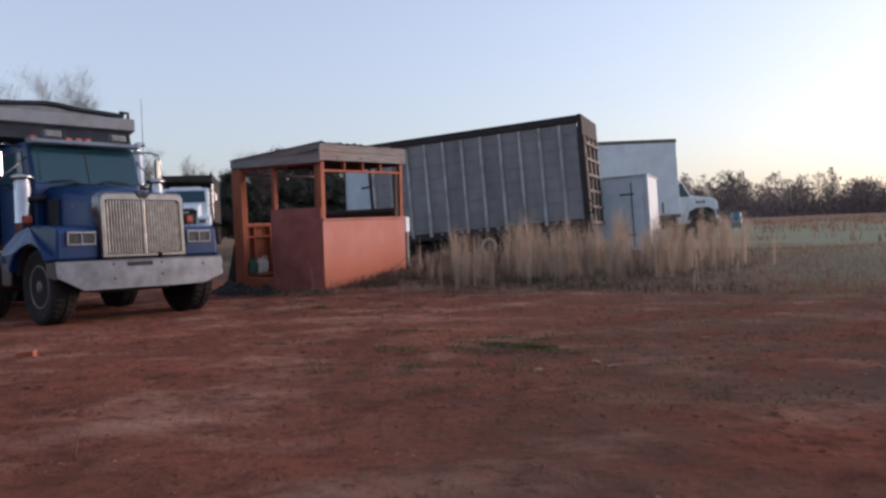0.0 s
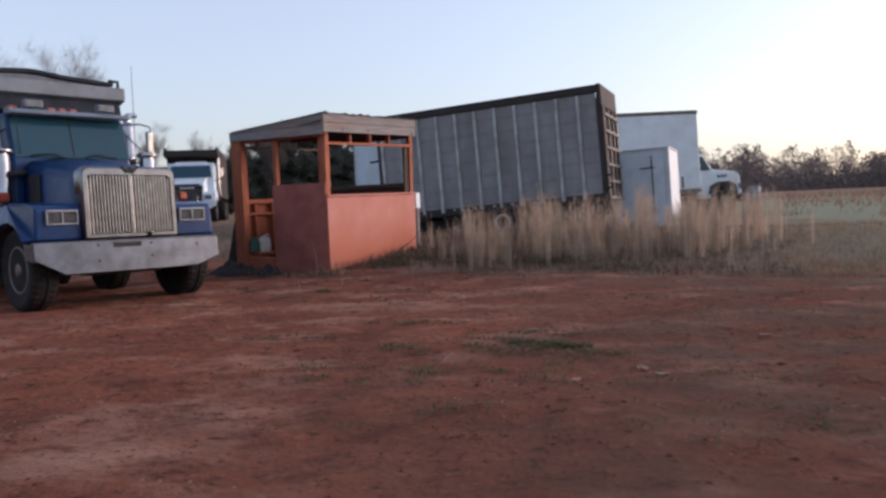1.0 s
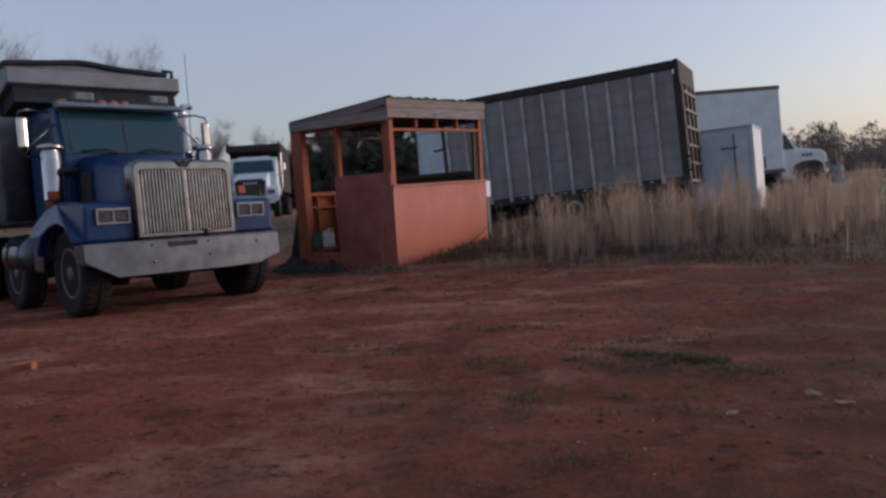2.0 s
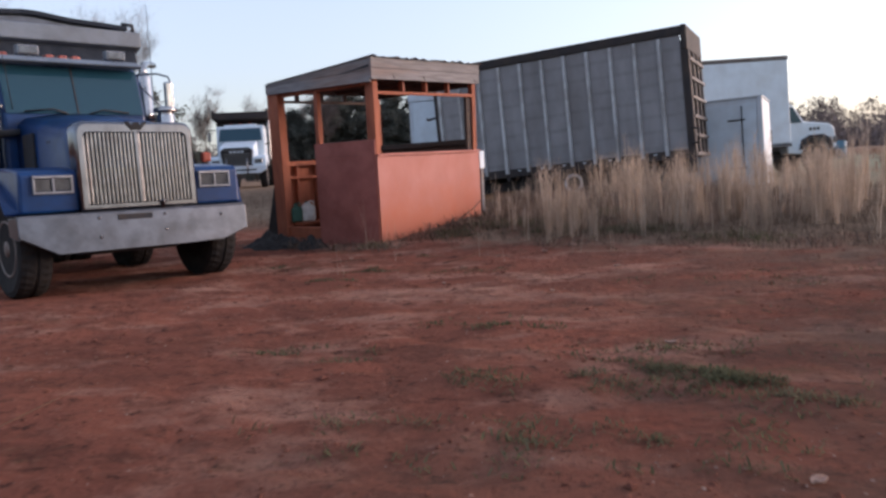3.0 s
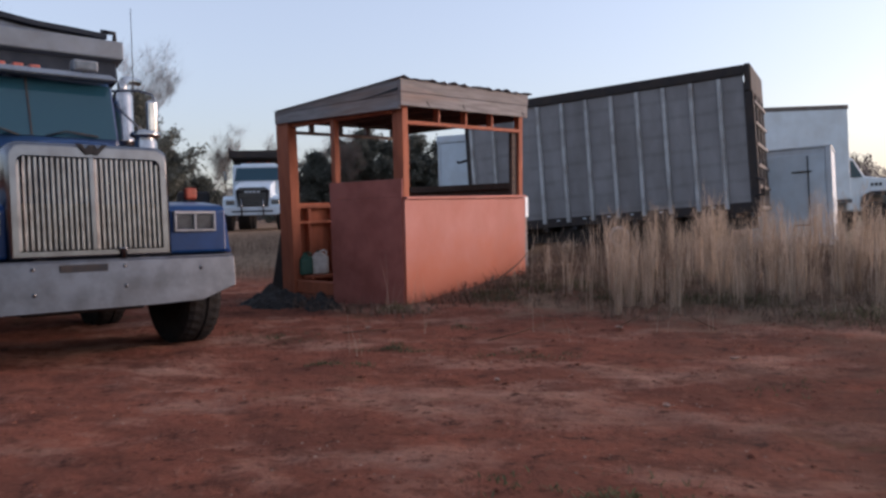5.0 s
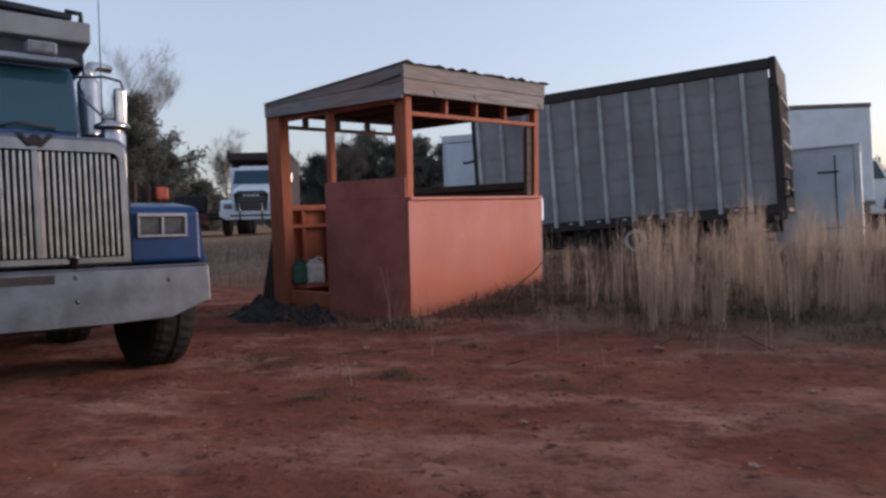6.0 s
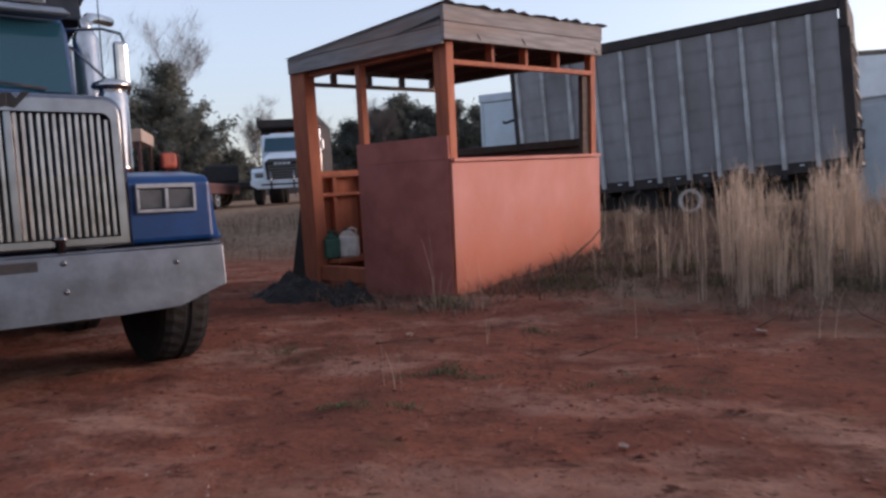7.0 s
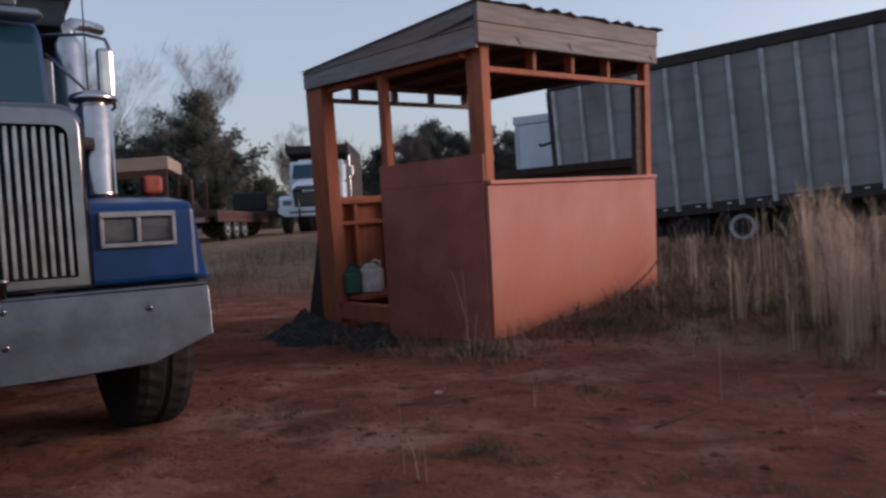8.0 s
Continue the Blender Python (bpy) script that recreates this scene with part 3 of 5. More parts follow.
# ---- bulk trailer ----
def build_trailer():
    t = thing("bulk_trailer", pose(1.70, 25.45, 1.38, 0, 0, -12) @ pose(0, 0, 0, 0, -2.9, 0) @ Matrix.Scale(0.978, 4), "tilted grey ribbed bulk trailer parked in tall dry grass", "trailer")
    LEN, W, H = 7.25, 2.5, 3.32
    # walls: each sheet between the ribs is a panel
    ribs = [-0.57 - 0.653 * i for i in range(11)]
    edges = [-0.025] + ribs + [-LEN + 0.1]
    for a, c in zip(edges, edges[1:]):
        b = B()
        box(b, c + 0.003, a - 0.003, 0.0, 0.05, 0.11, H - 0.24, 0.004)
        part("panel", b, "panel", t)
    for x in ribs:
        b = B()
        prism(b, [(x - 0.058, 0.0), (x - 0.042, -0.075), (x + 0.042, -0.075), (x + 0.058, 0.0)], -0.02, H - 0.26, "z", 0.006)
        part("rib", b, "rib", t)
    b = B()
    box(b, -LEN, 0.0, -0.06, 0.10, H - 0.235, H, 0.015)
    part("top_rail", b, "rustrail", t, "dark rusty top rail")
    b = B()
    box(b, -LEN, 0.0, W - 0.10, W + 0.06, H - 0.235, H, 0.015)
    part("top_rail", b, "rustrail", t)
    b = B()
    box(b, -LEN, -0.024, -0.005, 0.12, -0.12, 0.106, 0.01)
    part("bottom_rail", b, "rustrail", t, "dark bottom rail")
    b = B()
    box(b, -0.022, 0.175, -0.05, 0.12, -0.25, H - 0.63, 0.012)
    part("corner_post", b, "rustrail", t)
    b = B()
    box(b, -LEN - 0.02, -LEN + 0.097, -0.07, 0.12, -0.2, H - 0.24, 0.012)
    part("corner_post", b, "rustrail", t)
    part("latch", tube(B(), [(-LEN - 0.02, -0.05, 1.9), (-LEN - 0.25, -0.08, 1.86), (-LEN - 0.30, -0.08, 1.9)], 0.035, 8), "dark", t)
    b = B()
    box(b, -LEN, 0.15, W - 0.05, W, 0.0, H - 0.24, 0.004)
    part("far_wall", b, "panel", t)
    b = B()
    box(b, -LEN + 0.1, 0.035, 0.052, W - 0.052, -0.1, 0.0, 0)
    part("floor", b, "dark", t)
    b = B()
    box(b, -LEN, -LEN + 0.06, 0.125, W - 0.1, -0.1, H - 0.25, 0.004)
    part("front_wall", b, "panel", t)
    # tailgate: framed grid
    gate = B()
    box(gate, 0.04, 0.10, 0.13, W - 0.11, -0.1, H - 0.25, 0.004)
    g = part("tailgate", gate, "rustrail", t, "rusty framed tailgate")
    for y in (0.13, 0.85, 1.6, W - 0.23):
        b = B()
        box(b, 0.102, 0.165, y, y + 0.12, -0.1, H - 0.63, 0.01)
        part("upright", b, "rung", g)
    for z in (-0.08, 0.42, 0.92, 1.42, 1.92, 2.42):
        b = B()
        box(b, 0.103, 0.195, 0.125, W, z, z + 0.09, 0.01)
        part("crossbar", b, "rung", g)
    b = B()
    box(b, 0.0, 0.15, -0.05, W + 0.05, H - 0.62, H + 0.02, 0.02)
    part("head_box", b, "rustrail", g, "dark boxed header")
    part("hinge", tube(B(), [(0.10, -0.06, 0.25), (0.26, -0.10, 0.25), (0.29, -0.10, 0.6), (0.12, -0.06, 0.65)], 0.035), "dark", g)
    # chassis and running gear
    for y in (0.55, 1.75):
        b = B()
        box(b, -LEN + 0.2, -0.1, y, y + 0.16, -0.52, -0.225, 0.01)
        part("chassis_rail", b, "dark", t)
    for i in range(9):
        b = B()
        box(b, -LEN + 0.5 + i * 0.78, -LEN + 0.6 + i * 0.78, 0.02, W - 0.02, -0.22, -0.105, 0.005)
        part("cross_member", b, "dark", t)
    for x in (-4.77, -4.07, -3.43, -2.84, -2.12, -0.89):
        b = B()
        box(b, x - 0.045, x + 0.045, -0.02, -0.006, 0.03, 0.06, 0.004)
        part("side_lamp", b, "offwhite", t, "small pale side lamp")
    for x in (-4.4, -3.25, -2.15):
        for y, s in ((0.30, -1), (2.2, 1)):
            wheel(t, (x, y, -0.641 - 0.0506 * x), 0.47, 0.32, "x_axis", s, "dark", "rib" if x == -3.25 else "rustrail")
        part("axle", tube(B(), [(x, 0.3, -0.641 - 0.0506 * x), (x, 2.2, -0.641 - 0.0506 * x)], 0.07), "dark", t)
        b = B()
        box(b, x - 0.5, x + 0.5, 0.5, 0.62, -0.64, -0.53, 0.02)
        part("spring", b, "dark", t)
    for y in (0.35, 2.05):
        b = B()
        box(b, -6.5, -6.36, y, y + 0.14, -0.95, -0.2, 0.01)
        part("landing_leg", b, "dark", t)
    return t


def wheel(parent, c, r, w, kind, side, hub=None, rim_mat="rim"):
    """Tyre with rounded shoulders and lug blocks; a dished rim on its outer side. side: which way it faces across the axle."""
    cx, cy, cz = c
    turn = pose(cx, cy, cz, 90, 0, 0) if kind == "x_axis" else pose(cx, cy, cz, 90, 0, 90)
    ri = r * 0.56
    b = B()
    h = w / 2
    seg, rings = 72, []
    for rad, z, lug in ((ri, -h * 0.8, 0), (r * 0.86, -h, 0), (r * 0.965, -h * 0.9, 1), (r, -h * 0.62, 1), (r, -h * 0.12, 0), (r * 0.975, -h * 0.06, 0),
                        (r * 0.975, h * 0.06, 0), (r, h * 0.12, 0), (r, h * 0.62, 1), (r * 0.965, h * 0.9, 1), (r * 0.86, h, 0), (ri, h * 0.8, 0)):
        rings.append([b.verts.new(turn @ Vector(((rad - (0.010 if lug and i % 2 else 0)) * math.cos(2 * math.pi * i / seg), (rad - (0.010 if lug and i % 2 else 0)) * math.sin(2 * math.pi * i / seg), z))) for i in range(seg)])
    for r0, r1 in zip(rings, rings[1:]):
        for i in range(seg):
            b.faces.new((r0[i], r0[(i + 1) % seg], r1[(i + 1) % seg], r1[i]))
    b.faces.new(rings[0][::-1])
    b.faces.new(rings[-1])
    tyre = part("wheel", b, "tyre", parent)
    d = side if kind == "x_axis" else -side
    rm = B()
    s = -d
    flip = turn @ (Matrix.Identity(4) if s > 0 else pose(0, 0, 0, 180))
    if hub:
        lathe(rm, [(ri * 1.02, h * 0.5), (ri * 1.02, h * 0.86), (ri * 0.9, h * 0.9), (ri * 0.72, h * 0.84), (ri * 0.68, h * 0.5)], 28, flip)
        part("rim", rm, rim_mat, tyre, "ring-shaped wheel rim")
        part("hub", lathe(B(), [(ri * 0.7, h * 0.45), (ri * 0.45, h * 0.35), (ri * 0.4, h * 0.7), (0.01, h * 0.75)], 20, flip), hub, tyre)
        return tyre
    lathe(rm, [(ri * 1.02, h * 0.55), (ri * 1.02, h * 0.84), (ri * 0.94, h * 0.84), (ri * 0.86, h * 0.3), (ri * 0.5, h * 0.15), (ri * 0.46, h * 0.55), (ri * 0.3, h * 0.62), (ri * 0.28, h * 0.85), (0.01, h * 0.88)], 28, flip)
    for i in range(10):
        a = 2 * math.pi * i / 10
        lathe(rm, [(0.017, h * 0.1), (0.017, h * 0.34)], 6, flip @ Matrix.Translation((ri * 0.66 * math.cos(a), ri * 0.66 * math.sin(a), 0)))
    part("rim", rm, rim_mat, tyre)
    return tyre


build_trailer()


# ---- blue dump truck ----
def build_dump_truck():
    t = thing("dump_truck", pose(-4.766, 11.501, 0, 0, 0, 58.06), "blue conventional dump truck with chrome grille on clay", "truck")
    # bumper: one folded plate, its lower corners cut away
    b = B()
    out = [(-1.29, 0.855), (-1.29, 0.645), (-0.93, 0.455), (0.5, 0.45), (0.90, 0.46), (1.23, 0.575), (1.23, 0.845)]
    prism(b, out, 0.0, 0.035, "y", 0.006)
    for s, x0 in ((-1, -1.29), (1, 1.23)):
        prism(b, [(0.03, 0.62), (0.30, 0.66), (0.30, 0.845), (0.03, 0.85)], x0 if s < 0 else x0 - 0.03, x0 + 0.03 if s < 0 else x0, "x", 0.005)
    box(b, -1.28, 1.22, 0.0, 0.10, 0.848, 0.865, 0.005)
    for v in b.verts:
        v.co.y += 0.10 * (v.co.z - 0.42)
    bump = part("bumper", b, "alu", t, "scuffed bright metal bumper with cut corners")
    b = B()
    box(b, -0.30, 0.08, 0.028, 0.055, 0.765, 0.825, 0.004)
    part("step_slot", b, "dark", bump)
    for x, z in ((0.22, 0.80), (0.22, 0.63), (-0.5, 0.80), (-0.5, 0.6), (0.9, 0.75)):
        part("bolt", lathe(B(), [(0.018, 0), (0.018, 0.008), (0.01, 0.013)], 10, pose(x, 0.10 * (z - 0.42) + 0.002, z, 90)), "chrome", bump)
    part("tow_pin", lathe(B(), [(0.03, 0), (0.03, 0.07), (0.045, 0.075), (0.045, 0.095)], 12, pose(0.22, 0.06, 0.86)), "chrome", bump)

    # grille shell, rounded at the top, with upright bars
    def arch(hw, z0, z1, r):
        pts = [(-hw, z0), (hw, z0)]
        for k in range(7):
            a = math.pi / 2 * k / 6
            pts.append((hw - r + r * math.cos(a), z1 - r + r * math.sin(a)))
        for k in range(7):
            a = math.pi / 2 + math.pi / 2 * k / 6
            pts.append((-hw + r + r * math.cos(a), z1 - r + r * math.sin(a)))
        return pts

    def lean(p):
        """The grille leans back a little."""
        return Vector((p.x, p.y + 0.045 * (p.z - 0.88), p.z))
    outer, inner = arch(0.655, 0.875, 1.815, 0.11), arch(0.575, 0.94, 1.705, 0.06)
    b = B()
    for y0, y1 in ((0.06, 0.20),):
        vo0 = [b.verts.new((u, y0 + 0.03, v)) for u, v in outer]
        vi0 = [b.verts.new((u * 1.0, y0, v)) for u, v in arch(0.625, 0.90, 1.785, 0.1)]
        vi1 = [b.verts.new((u, y0, v)) for u, v in inner]
        vi2 = [b.verts.new((u, y1, v)) for u, v in inner]
        vo1 = [b.verts.new((u, y1 + 0.05, v)) for u, v in outer]
        n = len(outer)
        for ring0, ring1 in ((vo1, vo0), (vo0, vi0), (vi0, vi1), (vi1, vi2)):
            for i in range(n):
                f = b.faces.new((ring0[i], ring0[(i + 1) % n], ring1[(i + 1) % n], ring1[i]))
                f.smooth = ring0 is vo1 or ring0 is vo0
    shell = part("grille_shell", b, "chrome", t, "polished grille surround", lean)
    b = B()
    prism(b, arch(0.578, 0.935, 1.71, 0.06), 0.17, 0.19, "y")
    part("radiator_screen", b, "rung", shell, "dull brown screen behind the bars", lean)
    for i in range(27):
        x = -0.555 + i * (1.11 / 26)
        if abs(x) < 0.03:
            continue
        hi = 1.70 - (0.03 if abs(x) > 0.53 else 0.0)
        b = B()
        box(b, x - 0.0125, x + 0.0125, 0.085, 0.135, 0.945, hi, 0.006)
        part("grille_bar", b, "bar", shell, "", lean)
    b = B()
    box(b, -0.022, 0.022, 0.066, 0.15, 0.942, 1.706, 0.006)
    part("centre_bar", b, "chrome", shell, "", lean)
    b = B()
    for s in (-1, 1):
        prism(b, [(0, 1.732), (s * 0.045, 1.724), (s * 0.13, 1.815), (s * 0.085, 1.815), (s * 0.05, 1.775), (s * 0.024, 1.806), (0, 1.806)][::s], 0.04, 0.058, "y", 0.003)
    part("badge", b, "black", shell, "dark winged badge", lean)

    # hood: tapered box with crowned top
    b = B()
    secs = [(0.19, 0.625, 1.795), (0.5, 0.64, 1.85), (1.1, 0.68, 1.93), (1.72, 0.73, 2.02)]
    rings = []
    for y, hw, zt in secs:
        prof = [(-hw, 0.90), (-hw, zt - 0.20), (-hw + 0.03, zt - 0.10), (-hw + 0.12, zt - 0.02), (-hw * 0.4, zt + 0.025), (0, zt + 0.04),
                (hw * 0.4, zt + 0.025), (hw - 0.12, zt - 0.02), (hw - 0.03, zt - 0.10), (hw, zt - 0.20), (hw, 0.90)]
        rings.append([b.verts.new((u, y, v)) for u, v in prof])
    for r0, r1 in zip(rings, rings[1:]):
        for i in range(len(r0) - 1):
            f = b.faces.new((r0[i], r0[i + 1], r1[i + 1], r1[i]))
            f.smooth = True
    b.faces.new(rings[0])
    b.faces.new(rings[-1][::-1])
    hood = part("hood", b, "blue", t, "dark blue hood")
    b = B()
    for k, w in ((0, 0.05), (0.06, 0.04), (0.115, 0.055)):
        box(b, -0.668, -0.655, 0.8 + k, 0.8 + k + w * 0.8, 1.64, 1.665)
    part("nameplate", b, "chrome", hood)
    for s in (-1, 1):
        b = B()
        box(b, s * 0.70 - 0.02, s * 0.70 + 0.02, 1.2, 1.55, 1.05, 1.78, 0.01)
        part("side_vent", b, "dark", hood, "dark louvred vent")

    # fenders with flat headlamp face and wheel arch
    for s in (-1, 1):
        b = B()
        prof = [(0.14, 0.885), (0.14, 1.27), (0.19, 1.315), (0.55, 1.36), (1.0, 1.38), (1.45, 1.30), (1.62, 1.10), (1.64, 0.95), (1.52, 0.95)]
        for k in range(9):
            a = math.radians(18 + k * 16)
            prof.append((0.79 + 0.60 * math.cos(a), 0.54 + 0.585 * math.sin(a)))
        prof += [(0.22, 0.87)]
        x0, x1 = (0.60, 1.215) if s > 0 else (-1.215, -0.60)
        prism(b, prof, x0, x1, "x", 0.025)
        for v in b.verts:
            if v.co.x * s > 1.1:
                v.co.x += s * (0.12 * sstep(1.28, 0.98, v.co.z) * sstep(0.12, 0.3, v.co.y) + 0.04 * sstep(0.4, 0.7, v.co.y) * sstep(1.38, 1.2, v.co.z))
        fender = part("fender", b, "blue", t, "blue front fender")
        arc = [math.radians(14 + k * 19) for k in range(9)]
        b = B()
        prism(b, [(0.79 + 0.594 * math.cos(a), 0.54 + 0.579 * math.sin(a)) for a in arc] + [(0.79 + 0.575 * math.cos(a), 0.54 + 0.56 * math.sin(a)) for a in reversed(arc)],
              s * 0.62, s * 1.27, "x")
        part("arch_liner", b, "dark", fender)
        b = B()
        xa, xb = (0.70, 1.095) if s > 0 else (-1.095, -0.70)
        for q in ((xa, xb, 1.232, 1.262), (xa, xb, 1.075, 1.098), (xa, xa + 0.022, 1.098, 1.232), (xb - 0.022, xb, 1.098, 1.232), ((xa + xb) / 2 - 0.012, (xa + xb) / 2 + 0.012, 1.098, 1.232)):
            box(b, q[0], q[1], 0.105, 0.16, q[2], q[3], 0.004)
        part("headlight_bezel", b, "satin", fender)
        for c in (xa * 0.75 + xb * 0.25, xa * 0.25 + xb * 0.75):
            b = B()
            box(b, c - 0.085, c + 0.085, 0.122, 0.15, 1.1, 1.23, 0.012, 2)
            part("headlight", b, "lens", fender, "rectangular clear headlight")
        b = B()
        box(b, s * 1.255 - 0.064, s * 1.255 + 0.064, 0.925, 0.970, 1.402, 1.524, 0.026, 3)
        lamp = part("marker_lamp", b, "amber", fender, "rounded square orange-red marker lamp")
        b = B()
        box(b, s * 1.255 - 0.062, s * 1.255 + 0.062, 0.972, 0.99, 1.40, 1.522, 0.01)
        part("lamp_backing", b, "redsteel", lamp)
        part("lamp_stem", tube(B(), [(s * 1.19, 0.985, 1.33), (s * 1.255, 0.985, 1.41)], 0.015), "dark", lamp)

    # cab
    b = B()
    hw = 0.86
    prism(b, [(1.70, 1.15), (1.70, 2.03), (1.86, 2.60), (1.98, 2.70), (2.9, 2.72), (3.0, 2.62), (3.0, 1.0), (1.9, 1.0)], -hw, hw, "x", 0.05)
    cab = part("cab", b, "blue", t, "blue cab")
    for s in (-1, 1):
        b = B()
        x0, x1 = (0.004, 0.815) if s > 0 else (-0.815, -0.004)
        prism(b, [(x0, 2.055), (x1, 2.055), (x1 - s * 0.0, 2.63), (x0, 2.65)], 0, 0.012, "y")
        for v in b.verts:
            v.co = Vector((v.co.x, 1.685 + v.co.y + (v.co.z - 2.03) * 0.155 / 0.57, v.co.z))
        part("windscreen_pane", b, "glass", cab, "dark windscreen glass, sky reflection put into its teal")
        b = B()
        prism(b, [(1.98, 2.02), (2.75, 2.02), (2.75, 2.55), (2.06, 2.55)], s * 0.862, s * 0.872, "x", 0.003)
        part("side_window", b, "glass", cab)
        b = B()
        prism(b, [(1.97, 1.1), (2.8, 1.1), (2.8, 2.6), (2.05, 2.6), (1.97, 2.0)], s * 0.855, s * 0.8615, "x")
        part("door", b, "blue", cab)
        wp = B()
        tube(wp, [(s * 0.12, 1.672, 2.05), (s * 0.3, 1.665, 2.11), (s * 0.62, 1.672, 2.075)], 0.010, 6)
        part("wiper", wp, "dark", cab)
    b = B()
    prism(b, [(1.63, 2.665), (1.66, 2.645), (1.90, 2.662), (1.97, 2.745), (1.80, 2.742)], -0.85, 0.83, "x", 0.012)
    part("sun_visor", b, "steel", cab, "dull metal sun visor")
    for x in (-0.72, -0.195, -0.035, 0.12):
        b = B()
        box(b, x - 0.052, x + 0.052, 1.93, 2.08, 2.735, 2.80, 0.018, 2)
        part("clearance_lamp", b, "lampred", cab, "dull red-amber roof lamp")
    b = B()
    prism(b, [(-0.009, 2.05), (0.009, 2.05), (0.009, 2.65), (-0.009, 2.65)], -0.006, 0.012, "y")
    for v in b.verts:
        v.co = Vector((v.co.x, 1.685 + v.co.y + (v.co.z - 2.03) * 0.155 / 0.57, v.co.z))
    part("windscreen_divider", b, "dark", cab)
    for x in (-0.46, 0.59):
        b = B()
        box(b, x - 0.125, x + 0.125, 1.86, 1.98, 2.775, 2.885, 0.012)
        wl = part("work_lamp", b, "satin", cab, "rectangular silver work lamp")
        b = B()
        box(b, x - 0.105, x + 0.105, 1.85, 1.862, 2.79, 2.87, 0.004)
        part("lens", b, "lens", wl)
        part("stem", tube(B(), [(x, 1.93, 2.72), (x, 1.93, 2.78)], 0.02), "dark", wl)

    # air cleaners, exhaust stack, mirrors, aerials
    for s in (-1, 1):
        x = 1.13 if s > 0 else -1.0
        ac = part("air_cleaner", lathe(B(), [(0.10, 1.30), (0.118, 1.32), (0.118, 1.44), (0.121, 1.445), (0.121, 1.465), (0.118, 1.47), (0.118, 2.05), (0.10, 2.08), (0.10, 2.10), (0.150, 2.105), (0.162, 2.12), (0.150, 2.15), (0.06, 2.185)], 28, pose(x, 1.72, 0)), "polish", t, "polished canister air cleaner")
        part("elbow", tube(B(), [(x, 1.72, 1.32), (x, 1.72, 1.12), (x - s * 0.12, 1.72, 1.02), (x - s * 0.4, 1.70, 1.0)], 0.075, 12), "polish", ac)
        part("bracket", tube(B(), [(x - s * 0.05, 1.62, 1.80), (x - s * 0.28, 1.60, 1.82)], 0.045, 8), "dark", ac)
        # mirror on a bracket of bent tube
        mx = s * 1.27
        arm = part("mirror_bracket", tube(B(), [(s * 0.87, 2.05, 2.62), (s * 1.16, 1.96, 2.64), (s * 1.29, 1.90, 2.60), (s * 1.32, 1.88, 2.50), (s * 1.32, 1.88, 2.10), (s * 1.24, 1.90, 2.03), (s * 0.87, 2.0, 2.02)], 0.014, 8), "chrome", t, "bent tube mirror bracket")
        part("brace", tube(B(), [(s * 0.87, 1.86, 2.45), (s * 1.15, 1.88, 2.2), (s * 1.24, 1.9, 2.06)], 0.011, 6), "chrome", arm)
        b = B()
        box(b, mx - 0.058, mx + 0.058, 1.84, 1.915, 2.12, 2.53, 0.03, 2)
        part("mirror", b, "polish", arm, "tall polished mirror housing")
    st = part("exhaust_pipe", lathe(B(), [(0.05, 0.8), (0.05, 1.2), (0.106, 1.24), (0.106, 2.10), (0.110, 2.105), (0.110, 2.125), (0.106, 2.13), (0.106, 2.62), (0.07, 2.68), (0.055, 2.70)], 24, pose(1.12, 2.28, 0)), "polish", t, "tall polished exhaust stack")
    part("outlet", tube(B(), [(1.12, 2.28, 2.65), (1.13, 2.31, 2.75), (1.20, 2.40, 2.82), (1.33, 2.56, 2.86), (1.48, 2.72, 2.88)], [0.055, 0.055, 0.05, 0.047, 0.045], 14), "polish", st)
    part("aerial", tube(B(), [(1.0, 1.97, 2.03), (1.2, 2.25, 2.1), (1.25, 2.3, 2.3), (1.25, 2.3, 3.62)], [0.008, 0.008, 0.007, 0.004], 5), "dark", t)
    part("aerial", tube(B(), [(-0.74, 1.70, 2.1), (-0.84, 1.62, 2.95)], [0.006, 0.004], 5), "dark", t)

    # fuel tank, steps, chassis
    for s in (-1, 1):
        tank = part("fuel_tank", lathe(B(), [(0.05, 0), (0.28, 0.0), (0.31, 0.03), (0.31, 0.97), (0.28, 1.0), (0.05, 1.0)], 26, pose(s * 0.92, 3.45, 0.72, 90, 0, 0)), "alu", t, "cylindrical metal fuel tank")
        for k in (0.25, 0.75):
            part("strap", lathe(B(), [(0.316, 0), (0.316, 0.05)], 26, pose(s * 0.92, 3.47 - k * 1.0 + 0.0, 0.72, 90)), "dark", tank)
        b = B()
        box(b, s * 1.0 - 0.2, s * 1.0 + 0.2, 1.78, 2.1, 0.52, 0.86, 0.02)
        part("battery_box", b, "alu", t, "metal step box")
        b = B()
        box(b, s * 0.42 - 0.05, s * 0.42 + 0.05, 0.1, 7.6, 0.62, 0.9, 0.01)
        part("chassis_rail", b, "dark", t)
    # wheels
    for y, r in ((0.79, 0.535),):
        for s in (-1, 1):
            wheel(t, (s * 1.06, y, r - 0.015), r, 0.34, "y_axis", s)
        part("axle", tube(B(), [(-0.95, y, r), (0.95, y, r)], 0.07), "dark", t)
    for y in (3.0, 5.2, 6.55):
        for s in (-1, 1):
            wheel(t, (s * 1.05, y, 0.505), 0.52, 0.3, "y_axis", s)
            if y > 4:
                wheel(t, (s * 0.72, y, 0.505), 0.52, 0.28, "y_axis", s)
        part("axle", tube(B(), [(-0.95, y, 0.505), (0.95, y, 0.505)], 0.08), "dark", t)
    # plain block in the engine's place, added to stop light under the truck
    b = B()
